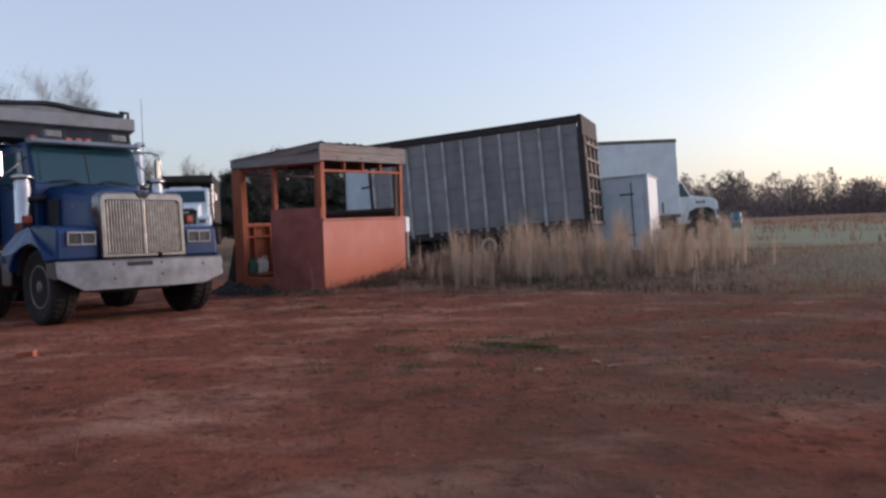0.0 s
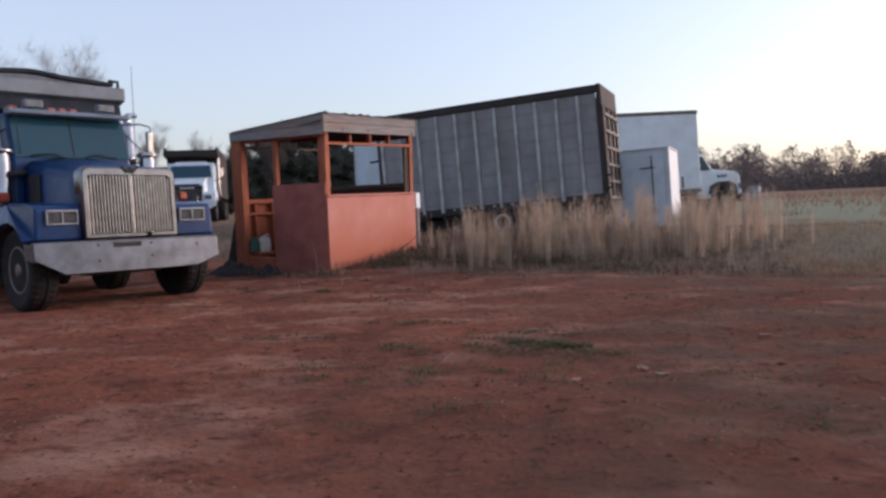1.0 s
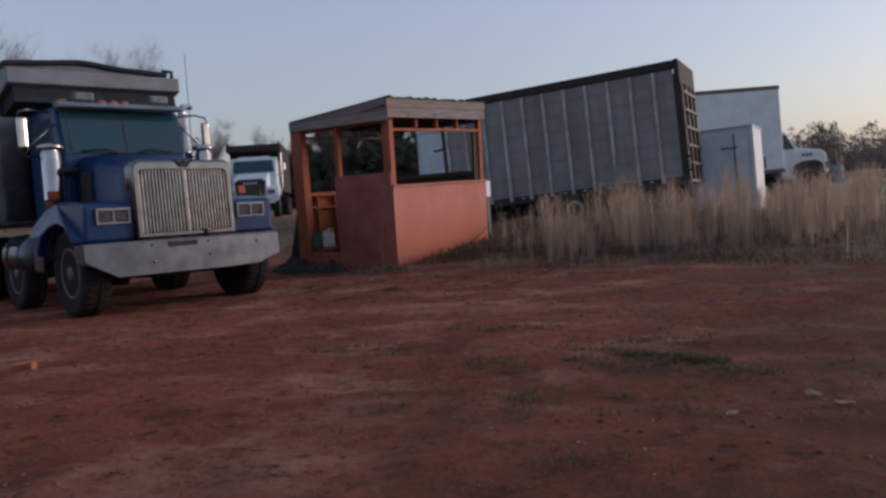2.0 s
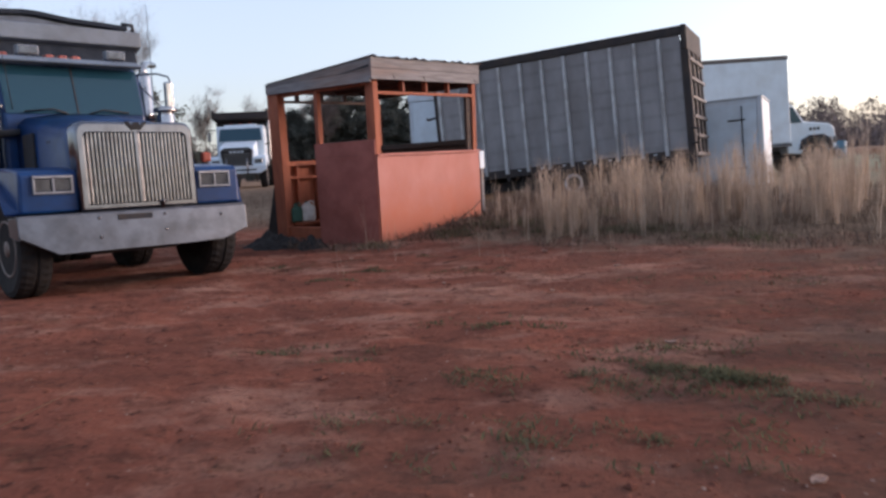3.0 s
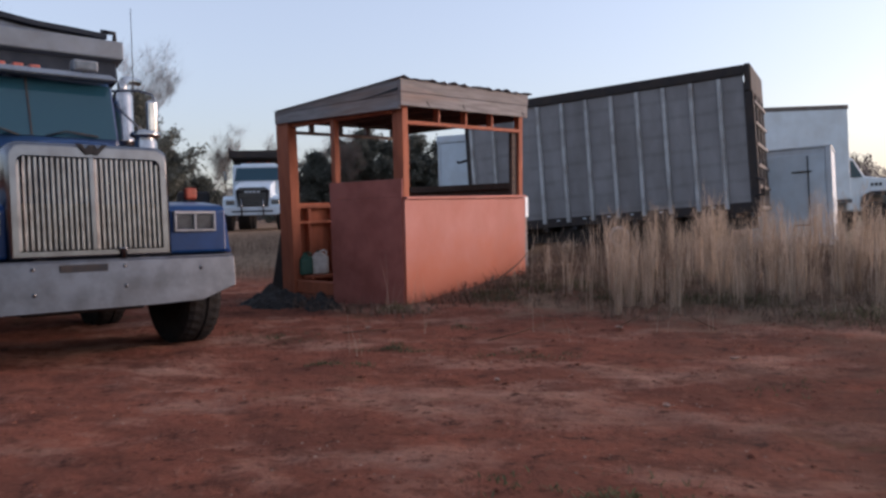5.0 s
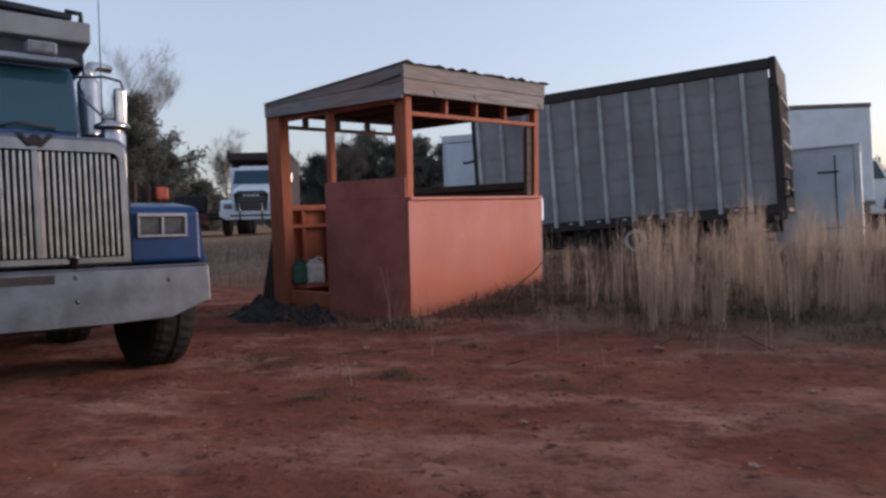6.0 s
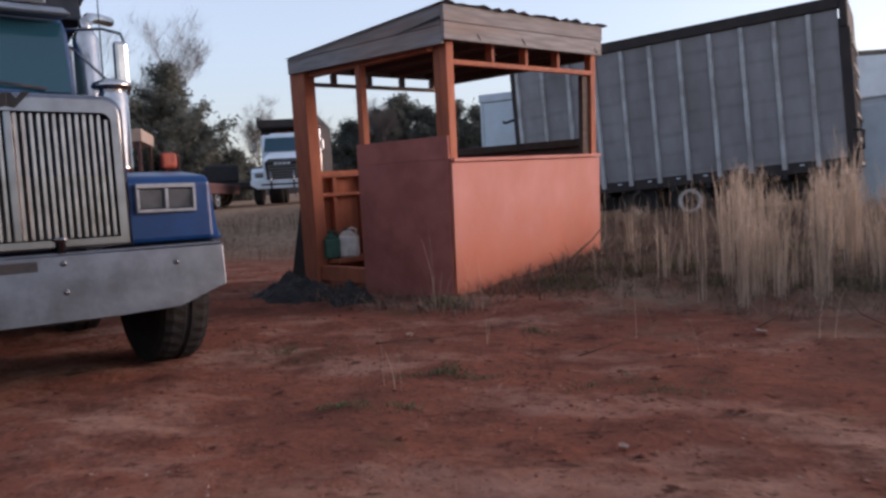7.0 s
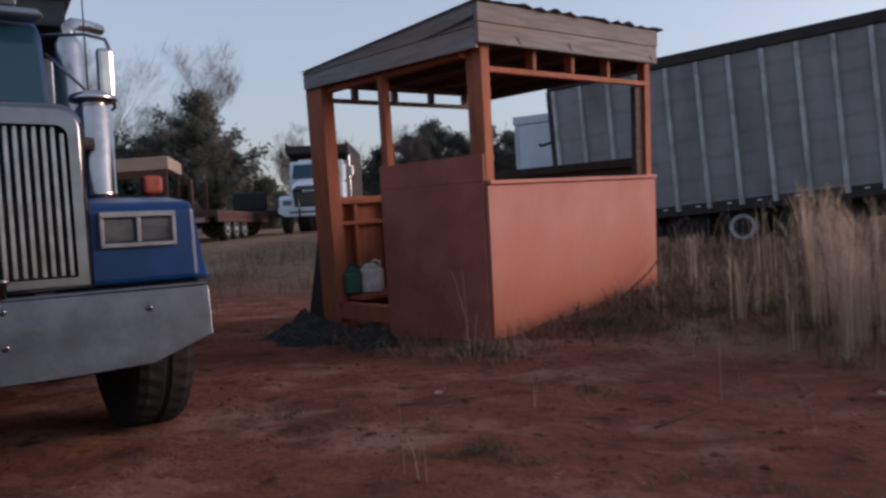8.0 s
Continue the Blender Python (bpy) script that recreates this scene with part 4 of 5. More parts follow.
    box(b, -0.55, 0.55, 0.3, 1.65, 0.40, 1.0, 0.06)
    part("engine", b, "dark", t)

    # dump body with cab shield, ribbed sides and rolled tarp
    b = B()
    prism(b, [(3.25, 1.18), (7.9, 1.18), (7.9, 2.75), (3.25, 3.0)], -1.22, 1.22, "x", 0.02)
    body = part("dump_body", b, "steel", t, "grey ribbed steel dump body")
    b = B()
    prism(b, [(3.15, 1.25), (3.24, 1.25), (3.24, 3.0), (3.15, 3.0)], -1.20, 1.20, "x", 0.01)
    part("bulkhead", b, "alu", body)
    for s in (-1, 1):
        for y in (3.3, 3.95, 4.6, 5.25, 5.9, 6.55, 7.2, 7.8):
            b = B()
            x0, x1 = (1.222, 1.30) if s > 0 else (-1.30, -1.222)
            box(b, x0, x1, y, y + 0.12, 1.2, 2.62, 0.012)
            part("rib", b, "steel", body)
        for z in (1.2, 1.62, 2.05, 2.62):
            b = B()
            x0, x1 = (1.224, 1.285) if s > 0 else (-1.285, -1.224)
            box(b, x0, x1, 3.26, 7.9, z, z + 0.13, 0.012)
            part("side_rail", b, "steel", body)
    b = B()
    prism(b, [(2.56, 3.09), (2.56, 3.295), (3.4, 3.31), (3.4, 2.98), (3.15, 2.9)], -1.2, 1.26, "x", 0.015)
    shield = part("cab_shield", b, "steel", t, "grey sheet cab guard")
    # dark wedge below the guard; the shade there is put into its colour
    b = B()
    prism(b, [(2.60, 2.84), (2.66, 3.09), (3.14, 3.07), (3.14, 2.70)], -1.12, 1.20, "x", 0.01)
    part("underside", b, "loadtarp", shield)
    b = B()
    n = 24
    pr = []
    for k in range(n + 1):
        u = k / n
        x = -1.2 + u * 2.3
        z = 3.385 + 0.085 * math.exp(-((u - 0.42) / 0.3) ** 2) + 0.006 * math.sin(u * 17)
        pr.append((x, z))
    ol = pr + [(x, z - 0.062) for x, z in reversed(pr)]
    prism(b, ol, 2.62, 3.9, "y", 0.008)
    part("load_tarp", b, "loadtarp", t, "dark load tarp drawn over bows")
    b = B()
    prism(b, [(-1.19, 3.317)] + [(x, z - 0.066) for x, z in pr[:-3]] + [(0.78, 3.317)], 2.7, 3.85, "y")
    part("load_board", b, "alu", t, "pale sheet under the tarp")
    b = B()
    tube(b, [(1.06, 2.7, 3.415), (1.21, 2.7, 3.415), (1.21, 2.7, 3.30)], 0.028, 8)
    part("tarp_arm", b, "dark", t)
    return t


build_dump_truck()


# ---- white dump truck in the distance ----
def build_white_truck(m, name, label):
    t = thing(name, m, label, "truck")
    b = B()
    prism(b, [(0.15, 0.95), (0.15, 1.62), (0.35, 1.78), (1.5, 2.0), (1.75, 2.05), (1.9, 2.7), (2.05, 2.82), (3.0, 2.82), (3.05, 1.0), (1.6, 0.95)], -0.72, 0.72, "x", 0.06)
    cab = part("cab", b, "white", t, "white hood and cab")
    b = B()
    prism(b, [(1.75, 1.05), (3.04, 1.05), (3.04, 2.75), (1.93, 2.75), (1.75, 2.1)], -1.02, 1.02, "x", 0.05)
    part("cab_sides", b, "white", cab)
    b = B()
    prism(b, [(-0.92, 2.08), (0.92, 2.08), (0.86, 2.62), (-0.86, 2.62)], 0, 0.02, "y")
    for v in b.verts:
        v.co = Vector((v.co.x, 1.70 + v.co.y + (v.co.z - 2.06) * 0.30, v.co.z))
    part("windscreen", b, "glass", cab, "dark windscreen")
    b = B()
    prism(b, [(-0.58, 0.96), (0.58, 0.96), (0.66, 1.56), (0.5, 1.70), (-0.5, 1.70), (-0.66, 1.56)], 0.08, 0.17, "y", 0.02)
    gr = part("grille", b, "black", cab, "dark grille with pale bars")
    for z in (1.02, 1.12, 1.22, 1.32, 1.42, 1.60):
        b = B()
        box(b, -0.54, 0.54, 0.062, 0.082, z, z + 0.03, 0.003)
        part("grille_bar", b, "chrome", gr)
    b = B()
    for k in range(4):
        box(b, -0.30 + k * 0.16, -0.18 + k * 0.16, 0.06, 0.085, 1.49, 1.55, 0.004)
    part("badge", b, "offwhite", gr, "pale badge bars")
    for s in (-1, 1):
        b = B()
        prism(b, [(0.12, 0.85), (0.14, 1.25), (0.3, 1.36), (1.2, 1.42), (1.6, 1.2), (1.55, 0.95), (1.3, 0.95), (1.15, 1.12), (0.75, 1.15), (0.45, 0.95), (0.4, 0.82)], s * 0.62, s * 1.18, "x", 0.03)
        f = part("fender", b, "white", t)
        b = B()
        box(b, s * 0.88 - 0.16, s * 0.88 + 0.16, 0.10, 0.16, 1.02, 1.2, 0.02)
        part("headlight", b, "lens", f)
        arm = part("mirror", tube(B(), [(s * 1.02, 2.0, 2.6), (s * 1.34, 1.95, 2.62), (s * 1.36, 1.95, 2.0), (s * 1.02, 2.0, 1.9)], 0.025, 6), "dark", t)
        b = B()
        box(b, s * 1.34 - 0.07, s * 1.34 + 0.07, 1.9, 1.98, 2.1, 2.5, 0.03)
        part("mirror_head", b, "chrome", arm)
        wheel(t, (s * 1.02, 0.85, 0.52), 0.52, 0.3, "y_axis", s)
        wheel(t, (s * 1.0, 5.0, 0.52), 0.52, 0.55, "y_axis", s)
        wheel(t, (s * 1.0, 6.3, 0.52), 0.52, 0.55, "y_axis", s)
    b = B()
    prism(b, [(-1.2, 0.92), (-1.2, 0.74), (-0.95, 0.6), (0.95, 0.6), (1.2, 0.74), (1.2, 0.92)], 0.0, 0.09, "y", 0.02)
    part("bumper", b, "offwhite", t, "pale bumper")
    for x in (-0.42, 0.42):
        part("grille_guard", tube(B(), [(x, -0.02, 0.6), (x, -0.05, 0.9), (x, -0.02, 1.2), (x, 0.09, 1.26)], 0.03, 8), "chrome", t)
    b = B()
    box(b, -0.8, 0.8, -0.012, -0.002, 0.72, 0.78, 0.004)
    part("bumper_slot", b, "black", t)
    b = B()
    prism(b, [(3.2, 1.2), (8.0, 1.2), (8.0, 3.2), (3.2, 3.42)], -1.2, 1.2, "x", 0.03)
    body = part("dump_body", b, "rustrail", t, "dark dump body")
    b = B()
    prism(b, [(2.2, 3.08), (2.2, 3.38), (3.3, 3.43), (3.3, 3.02)], -1.22, 1.22, "x", 0.03)
    part("cab_shield", b, "rustrail", body)
    for x in (-1.2, 1.12):
        b = B()
        box(b, x, x + 0.08, 2.2, 8.0, 3.2, 3.5, 0.02)
        part("top_rail", b, "dark", body)
    for x in (-0.4, 0, 0.4):
        b = B()
        box(b, x - 0.05, x + 0.05, 2.05, 2.12, 2.83, 2.88, 0.01)
        part("clearance_lamp", b, "amber", cab)
    part("exhaust_pipe", lathe(B(), [(0.08, 1.0), (0.1, 1.3), (0.1, 3.0), (0.06, 3.3)], 12, pose(1.1, 3.1, 0)), "chrome", t)
    return t


mx, my = -15.9, 34.4
build_white_truck(pose(mx, my, lie(mx, my) + 0.03, 0, 0, 21), "dump_truck", "white dump truck with dark tipper body parked on rise")


# ---- storage unit, box truck, white box body ----
def build_store():
    t = thing("storage_unit", pose(3.86, 27.86, lie(3.86, 27.86) - 0.05, 0, -1.8, -13), "white portable storage unit with hinged door in grass", "storage unit")
    W, D, H = 1.92, 2.43, 2.58
    b = B()
    box(b, -W, 0, 0, D, 0.12, H, 0.015)
    part("body", b, "offwhite", t)
    b = B()
    box(b, -W + 0.1, -0.15, -0.03, -0.003, 0.22, H - 0.14, 0.008)
    d = part("door", b, "white", t, "pale blue-white door")
    for z in (0.62, 1.97):
        b = B()
        box(b, -0.92, -0.45, -0.06, -0.034, z, z + 0.04, 0.006)
        part("hinge_strap", b, "dark", d)
    part("lock_rod", tube(B(), [(-0.53, -0.075, 0.25), (-0.53, -0.075, H - 0.2)], 0.016, 6), "dark", d)
    for x0, x1 in ((-W - 0.01, -W + 0.085), (-0.12, 0.012)):
        b = B()
        box(b, x0, x1, -0.035, 0.06, 0.1, H + 0.005, 0.01)
        part("corner_trim", b, "offwhite", t)
    b = B()
    box(b, -W - 0.03, 0.03, -0.04, D + 0.03, H + 0.002, H + 0.05, 0.012)
    part("roof", b, "offwhite", t)
    b = B()
    box(b, -W + 0.05, -0.05, 0.1, D - 0.1, 0.0, 0.118, 0.0)
    part("skid", b, "dark", t)


build_store()


def build_box_truck():
    x, y = 5.87, 35.5
    t = thing("box_truck", pose(x, y, lie(x, y), 0, -1.8, 24) @ Matrix.Scale(1.06, 4), "white box truck with hood facing the meadow", "truck")
    # local x runs forward from the front of the box; y away from the yard
    L, W = 7.0, 2.45
    b = B()
    box(b, -L, 0, 0, W, 1.12, 4.02, 0.03)
    bx = part("cargo_box", b, "white", t, "white cargo box")
    b = B()
    box(b, -L - 0.02, 0.02, -0.02, W + 0.02, 3.95, 4.10, 0.03)
    part("roof_cap", b, "rung", bx, "dull grey roof edge")
    b = B()
    box(b, -L, 0.01, -0.015, W + 0.01, 1.0, 1.12, 0.01)
    part("skirt_rail", b, "alu", bx)
    b = B()
    box(b, -0.8, -0.74, -0.02, -0.005, 1.2, 1.62, 0.004)
    part("marker_strip", b, "dark", bx)
    b = B()
    prism(b, [(0.03, 0.75), (0.03, 2.45), (0.20, 2.47), (0.34, 2.40), (0.72, 1.83), (1.72, 1.70), (1.90, 1.56), (1.96, 0.85), (1.68, 0.8), (1.62, 1.0), (1.38, 1.22), (0.95, 1.22), (0.68, 1.0), (0.6, 0.7)], 0.3, W - 0.3, "y", 0.05)
    cab = part("cab", b, "white", t, "white cab and sloped hood")
    b = B()
    prism(b, [(0.08, 1.80), (0.62, 1.80), (0.30, 2.34), (0.08, 2.36)], 0.285, 0.299, "y")
    part("side_window", b, "glass", cab)
    b = B()
    prism(b, [(0.335, 2.40), (0.725, 1.85), (0.74, 1.86), (0.35, 2.41)], 0.38, W - 0.38, "y")
    part("windscreen", b, "glass", cab)
    b = B()
    box(b, 1.93, 1.985, 0.65, W - 0.65, 0.95, 1.50, 0.02)
    part("grille", b, "black", cab)
    for yy in (0.28, W - 0.63):
        b = B()
        box(b, 1.80, 1.975, yy, yy + 0.35, 1.0, 1.25, 0.03)
        part("headlight", b, "lens", cab)
    b = B()
    for k in range(3):
        box(b, 0.9 + k * 0.15, 1.0 + k * 0.15, 0.288, 0.298, 1.5, 1.6, 0.002)
    part("side_badge", b, "dark", cab, "dark badge bars")
    b = B()
    box(b, 1.86, 2.06, 0.2, W - 0.2, 0.5, 0.8, 0.05)
    part("bumper", b, "chrome", t)
    b = B()
    box(b, -L + 0.2, 1.85, 0.75, W - 0.75, 0.55, 0.85, 0.02)
    part("chassis", b, "dark", t)
    for xx in (1.15, -4.4):
        for yy, s in ((0.36, -1), (W - 0.36, 1)):
            wheel(t, (xx, yy, 0.5), 0.5, 0.3, "x_axis", s)
    b = B()
    prism(b, [(0.48, 0.86), (0.58, 1.2), (0.9, 1.34), (1.42, 1.34), (1.70, 1.2), (1.76, 0.86), (1.68, 0.8), (1.62, 1.0), (1.38, 1.22), (0.95, 1.22), (0.68, 1.0), (0.6, 0.86)], 0.24, 0.32, "y", 0.01)
    part("wheel_arch", b, "dark", t)


build_box_truck()


def build_box_body():
    x, y = -6.75, 29.0
    t = thing("cargo_box_body", pose(x, y, lie(x, y) - 0.1, 0, 0, -9), "white cargo box body standing beyond the grey trailer", "cargo box")
    b = B()
    box(b, 0, 2.5, 0, 5.5, 0.4, 3.02, 0.025)
    part("body", b, "white", t)
    b = B()
    box(b, -0.02, 2.52, -0.03, 5.5, 3.022, 3.24, 0.02)
    part("roof_cap", b, "offwhite", t, "grey weathered roof band")
    for xx in (0.02, 2.40):
        b = B()
        box(b, xx, xx + 0.08, -0.025, -0.003, 0.42, 3.02, 0.006)
        part("corner_trim", b, "offwhite", t)
    b = B()
    box(b, 0.1, 2.4, 0.1, 5.4, 0.0, 0.398, 0.0)
    part("support_frame", b, "dark", t)


build_box_body()


# ---- red equipment trailer and open shelter on the rise ----
def build_equipment():
    x, y = -18.0, 30.13
    z = lie(x, y)
    t = thing("equipment_trailer", pose(x, y, z, 0, 0, -72), "red flatbed equipment trailer with pale wheel hubs", "trailer")
    b = B()
    box(b, -5.5, 0.6, -1.2, 1.2, 0.78, 1.0, 0.03)
    part("deck", b, "redsteel", t)
    for yy in (-1.2, 1.1):
        b = B()
        box(b, -5.5, 0.6, yy, yy + 0.1, 0.62, 0.86, 0.02)
        part("side_rail", b, "redsteel", t)
    for k in range(3):
        for yy, s in ((-1.0, -1), (1.0, 1)):
            wheel(t, (-0.6 - k * 0.95, yy, 0.42), 0.42, 0.26, "x_axis", s, rim_mat="white")
    for xx in (-3.4, -5.0):
        b = B()
        box(b, xx, xx + 0.15, -1.1, -0.95, 1.0, 2.3, 0.02)
        part("stake", b, "redsteel", t)
    b = B()
    box(b, 0.6, 0.66, -0.9, 0.9, 0.6, 0.8, 0.01)
    part("tail_panel", b, "redsteel", t)
    b = B()
    box(b, 0.661, 0.67, 0.1, 0.8, 0.63, 0.77, 0.004)
    part("plate", b, "tan", t)
    x, y = -21.5, 32.5
    t = thing("open_shelter", pose(x, y, lie(x, y), 0, 0, 30), "open shelter with tan sheet roof on posts", "shelter")
    b = B()
    prism(b, [(-2.4, 2.45), (1.0, 2.55), (1.0, 3.0), (-2.4, 2.9)], -1.5, 1.5, "y", 0.02)
    part("roof", b, "tan", t)
    for xx in (-2.3, 0.8):
        for yy in (-1.4, 1.25):
            b = B()
            box(b, xx, xx + 0.12, yy, yy + 0.12, 0, 2.62, 0.01)
            part("post", b, "redsteel", t)
    # a dark flat trailer behind
    x, y = -20.0, 36.2
    t = thing("flat_trailer", pose(x, y, lie(x, y), 0, 0, 35), "dark low flat trailer on the rise", "trailer")
    b = B()
    box(b, -2.5, 1.6, -1.1, 1.1, 0.7, 0.95, 0.03)
    part("deck", b, "dark", t)
    b = B()
    box(b, -0.4, 0.9, -0.9, 0.9, 0.951, 1.7, 0.08)
    part("load", b, "dark", t)
    for xx in (-1.2, 0.2):
        for yy, s in ((-1.0, -1), (1.0, 1)):
            wheel(t, (xx, yy, 0.42), 0.42, 0.26, "x_axis", s)


build_equipment()

# faded blue drum in the far grass
t = thing("plastic_drum", pose(12.9, 60.0, lie(12.9, 60.0)) @ Matrix.Scale(1.2, 4), "faded blue plastic drum in dry grass", "drum")
part("shell", lathe(B(), [(0.27, 0), (0.3, 0.03), (0.3, 0.3), (0.315, 0.32), (0.3, 0.34), (0.3, 0.6), (0.315, 0.62), (0.3, 0.64), (0.3, 0.88), (0.27, 0.92)], 20), "teal", t)
part("lid", lathe(B(), [(0.28, 0.921), (0.28, 0.95), (0.2, 0.955)], 20), "teal", t)


# white box on a post between the booth and the trailer
t = thing("utility_box", pose(-2.46, 18.5, lie(-2.46, 18.5), 0, 0, -25), "small white utility box on a wooden post", "utility box")
b = B()
box(b, -0.045, 0.045, 0.0, 0.09, -0.1, 0.80, 0.006)
part("post", b, "greywood", t)
b = B()
box(b, -0.10, 0.10, -0.09, 0.06, 0.802, 1.13, 0.015, 2)
part("housing", b, "white", t)
b = B()
box(b, -0.078, 0.078, -0.104, -0.092, 0.83, 1.10, 0.004)
part("door", b, "offwhite", t)


# ---- grass, weeds, pebbles ----
rng = random.Random(7)


def blades(name, spots, mat, label, category="grass"):
    """Thin tapered bent blades, three-sided at the foot; spots: x, y, height, width, lean, heading."""
    V, Fc = [], []
    for x, y, h, w, lean, a in spots:
        z = ground_z(x, y) - 0.02
        ca, sa = math.cos(a), math.sin(a)
        k = len(V)
        px, py = -sa * w, ca * w
        for u in (0.0, 0.45, 0.8):
            d = lean * h * u ** 1.8
            ww = 1.0 - 0.45 * u
            V.append((x + ca * d + px * ww, y + sa * d + py * ww, z + h * u))
            V.append((x + ca * d - px * ww, y + sa * d - py * ww, z + h * u))
        d = lean * h
        V.append((x + ca * d, y + sa * d, z + h * (1 - 0.25 * abs(lean))))
        Fc += [(k, k + 1, k + 3, k + 2), (k + 2, k + 3, k + 5, k + 4), (k + 4, k + 5, k + 6)]
    ob = raw(name, V, Fc, mat)
    return tagged(ob, label, category, kind="stuff")


def in_way(x, y):
    """True inside the footprints of the things that stand in the grass."""
    for o, ang, x0, x1, y0, y1 in FOOT:
        c, s = math.cos(radians(ang)), math.sin(radians(ang))
        dx, dy = x - o[0], y - o[1]
        u, v = c * dx + s * dy, -s * dx + c * dy
        if x0 < u < x1 and y0 < v < y1:
            return True
    return False


FOOT = [((-3.375, 15.31), 61.9, -0.25, 2.5, -0.2, 2.6), ((3.86, 27.86), -13, -2.0, 0.1, -0.1, 2.6), ((5.87, 35.5), 24, -7.4, 2.9, 0, 2.7), ((-4.766, 11.5), 58.06, -1.5, 1.5, -0.2, 8.3)]


def edge_y(x):
    """Where the clay ends and the grass begins."""
    return 14.6 - 0.42 * x + 0.5 * noise.noise((x * 0.6, 1.0, 0))


# tall straw-coloured clumps
def meadow_rim(x, y):
    """True past the side where the tall grass gives way to short meadow."""
    return x > 0.9 + 0.218 * y + 0.5 * noise.noise((x * 0.5, y * 0.5, 8.0))


def sedge_stalk(spots, x, y, h, lean, a):
    """One stalk with a few short awns near its top."""
    spots.append((x, y, h, rng.uniform(0.0022, 0.0048), lean, a))
    for _ in range(rng.randint(1, 3)):
        u = rng.uniform(0.5, 0.92)
        d = lean * h * u ** 1.8
        awns.append((x + math.cos(a) * d, y + math.sin(a) * d, h * u, h * rng.uniform(0.07, 0.16), rng.uniform(0, 6.28)))


def sedge_clump(spots, x, y, hgt, sig, n):
    """Stalks stand close and nearly upright, a few splay out, the tips end unevenly."""
    tilt, lead = rng.uniform(0.0, 0.10), rng.uniform(0, 6.28)
    for _ in range(n):
        r, a = abs(rng.gauss(0, sig)), rng.uniform(0, 6.28)
        lean = tilt * math.cos(a - lead) + rng.uniform(0.0, 0.09) + (rng.uniform(0.1, 0.35) if rng.random() < 0.12 else 0.0)
        top = rng.uniform(0.35, 1.0) if rng.random() < 0.55 else rng.uniform(0.78, 1.08)
        sedge_stalk(spots, x + r * math.cos(a), y + r * math.sin(a), hgt * top, lean, a + rng.uniform(-0.7, 0.7))


spots, awns = [], []
# the clumps that stand foremost along the rim of the clay
RIM_CLUMPS = ((-0.79, 14.71, 1.15), (-0.51, 15.62, 1), (-0.19, 14.94, 1.05), (0.23, 16.08, 1), (0.61, 15.37, 0.95), (0.93, 15.58, 1.1), (-1.14, 16.15, 0.75), (0.37, 15.59, 0.8),
              (-0.88, 15.51, 1.15), (-0.73, 15.84, 1.1), (-1.44, 15.89, 0.7), (-1.24, 17.41, 0.85), (-0.69, 15.08, 0.75), (0.55, 15.44, 1.05), (1.03, 15.16, 1.1), (1.55, 15.45, 1.1),
              (2.02, 14.98, 1.05), (2.71, 15.23, 1.2), (3.17, 15.51, 1.2), (1.29, 15.7, 1.1), (2.09, 15.55, 1.1), (3.7, 15.83, 1.1), (4.39, 16.32, 1.05))
for x, y, h in RIM_CLUMPS:
    sedge_clump(spots, x, y, 0.94 * h, rng.uniform(0.04, 0.08), rng.randint(35, 80) if x > -1.0 else rng.randint(7, 14))
    for _ in range(2):
        sedge_clump(spots, x + rng.gauss(0, 0.28), y + rng.gauss(0.1, 0.3), h * rng.uniform(0.45, 0.85), rng.uniform(0.03, 0.07), rng.randint(5, 20))
tries = clumps = 0
while clumps < 80 and tries < 20000:
    tries += 1
    x, y = rng.uniform(-3.0, 8.0), rng.uniform(12.5, 30.0)
    e = edge_y(x) + 1.2
    if y < e or in_way(x, y) or meadow_rim(x, y) or (x < -1.0 and y < 17.5):
        continue
    if x < -0.5 and rng.random() < 0.95:
        continue
    if noise.noise((x * 0.9, y * 0.9, 5.0)) < -0.05 or rng.random() > (1.0 if y < e + 4 else 0.5):
        continue
    clumps += 1
    sedge_clump(spots, x, y, rng.choice((0.45, 0.65, 0.85, 1.0, 1.2)) * rng.uniform(0.9, 1.1), rng.uniform(0.03, 0.10), rng.randint(14, 80))
n = 0
while n < 1100:
    x, y = rng.uniform(-3.0, 8.0), rng.uniform(11.5, 30.0)
    e = edge_y(x) + 0.3
    if y < e or in_way(x, y) or meadow_rim(x, y) or (x < -1.0 and y < 17.2) or noise.noise((x * 0.7, y * 0.7, 3.0)) < -0.15:
        continue
    if x < -0.2 and rng.random() < 0.7:
        continue
    n += 1
    spots.append((x, y, rng.uniform(0.25, 0.9), rng.uniform(0.0015, 0.004), rng.uniform(0.05, 0.5), rng.uniform(0, 6.28)))
blades("tall_dry_grass", spots, "straw", "tall straw-coloured dry broom sedge in clumps")
V, Fc = [], []
for x, y, up, size, a in awns:
    z, k = ground_z(x, y) - 0.02 + up, len(V)
    ca, sa = math.cos(a), math.sin(a)
    V += [(x - sa * 0.002, y + ca * 0.002, z), (x + sa * 0.002, y - ca * 0.002, z), (x + ca * size * 0.30 + sa * 0.004, y + sa * size * 0.30 - ca * 0.004, z + size * 0.6), (x + ca * size * 0.45, y + sa * size * 0.45, z + size)]
    Fc += [(k, k + 1, k + 2), (k, k + 2, k + 3)]
tagged(raw("grass_awns", V, Fc, "straw"), "pale feathery awns on the dry broom sedge", "grass", kind="stuff")

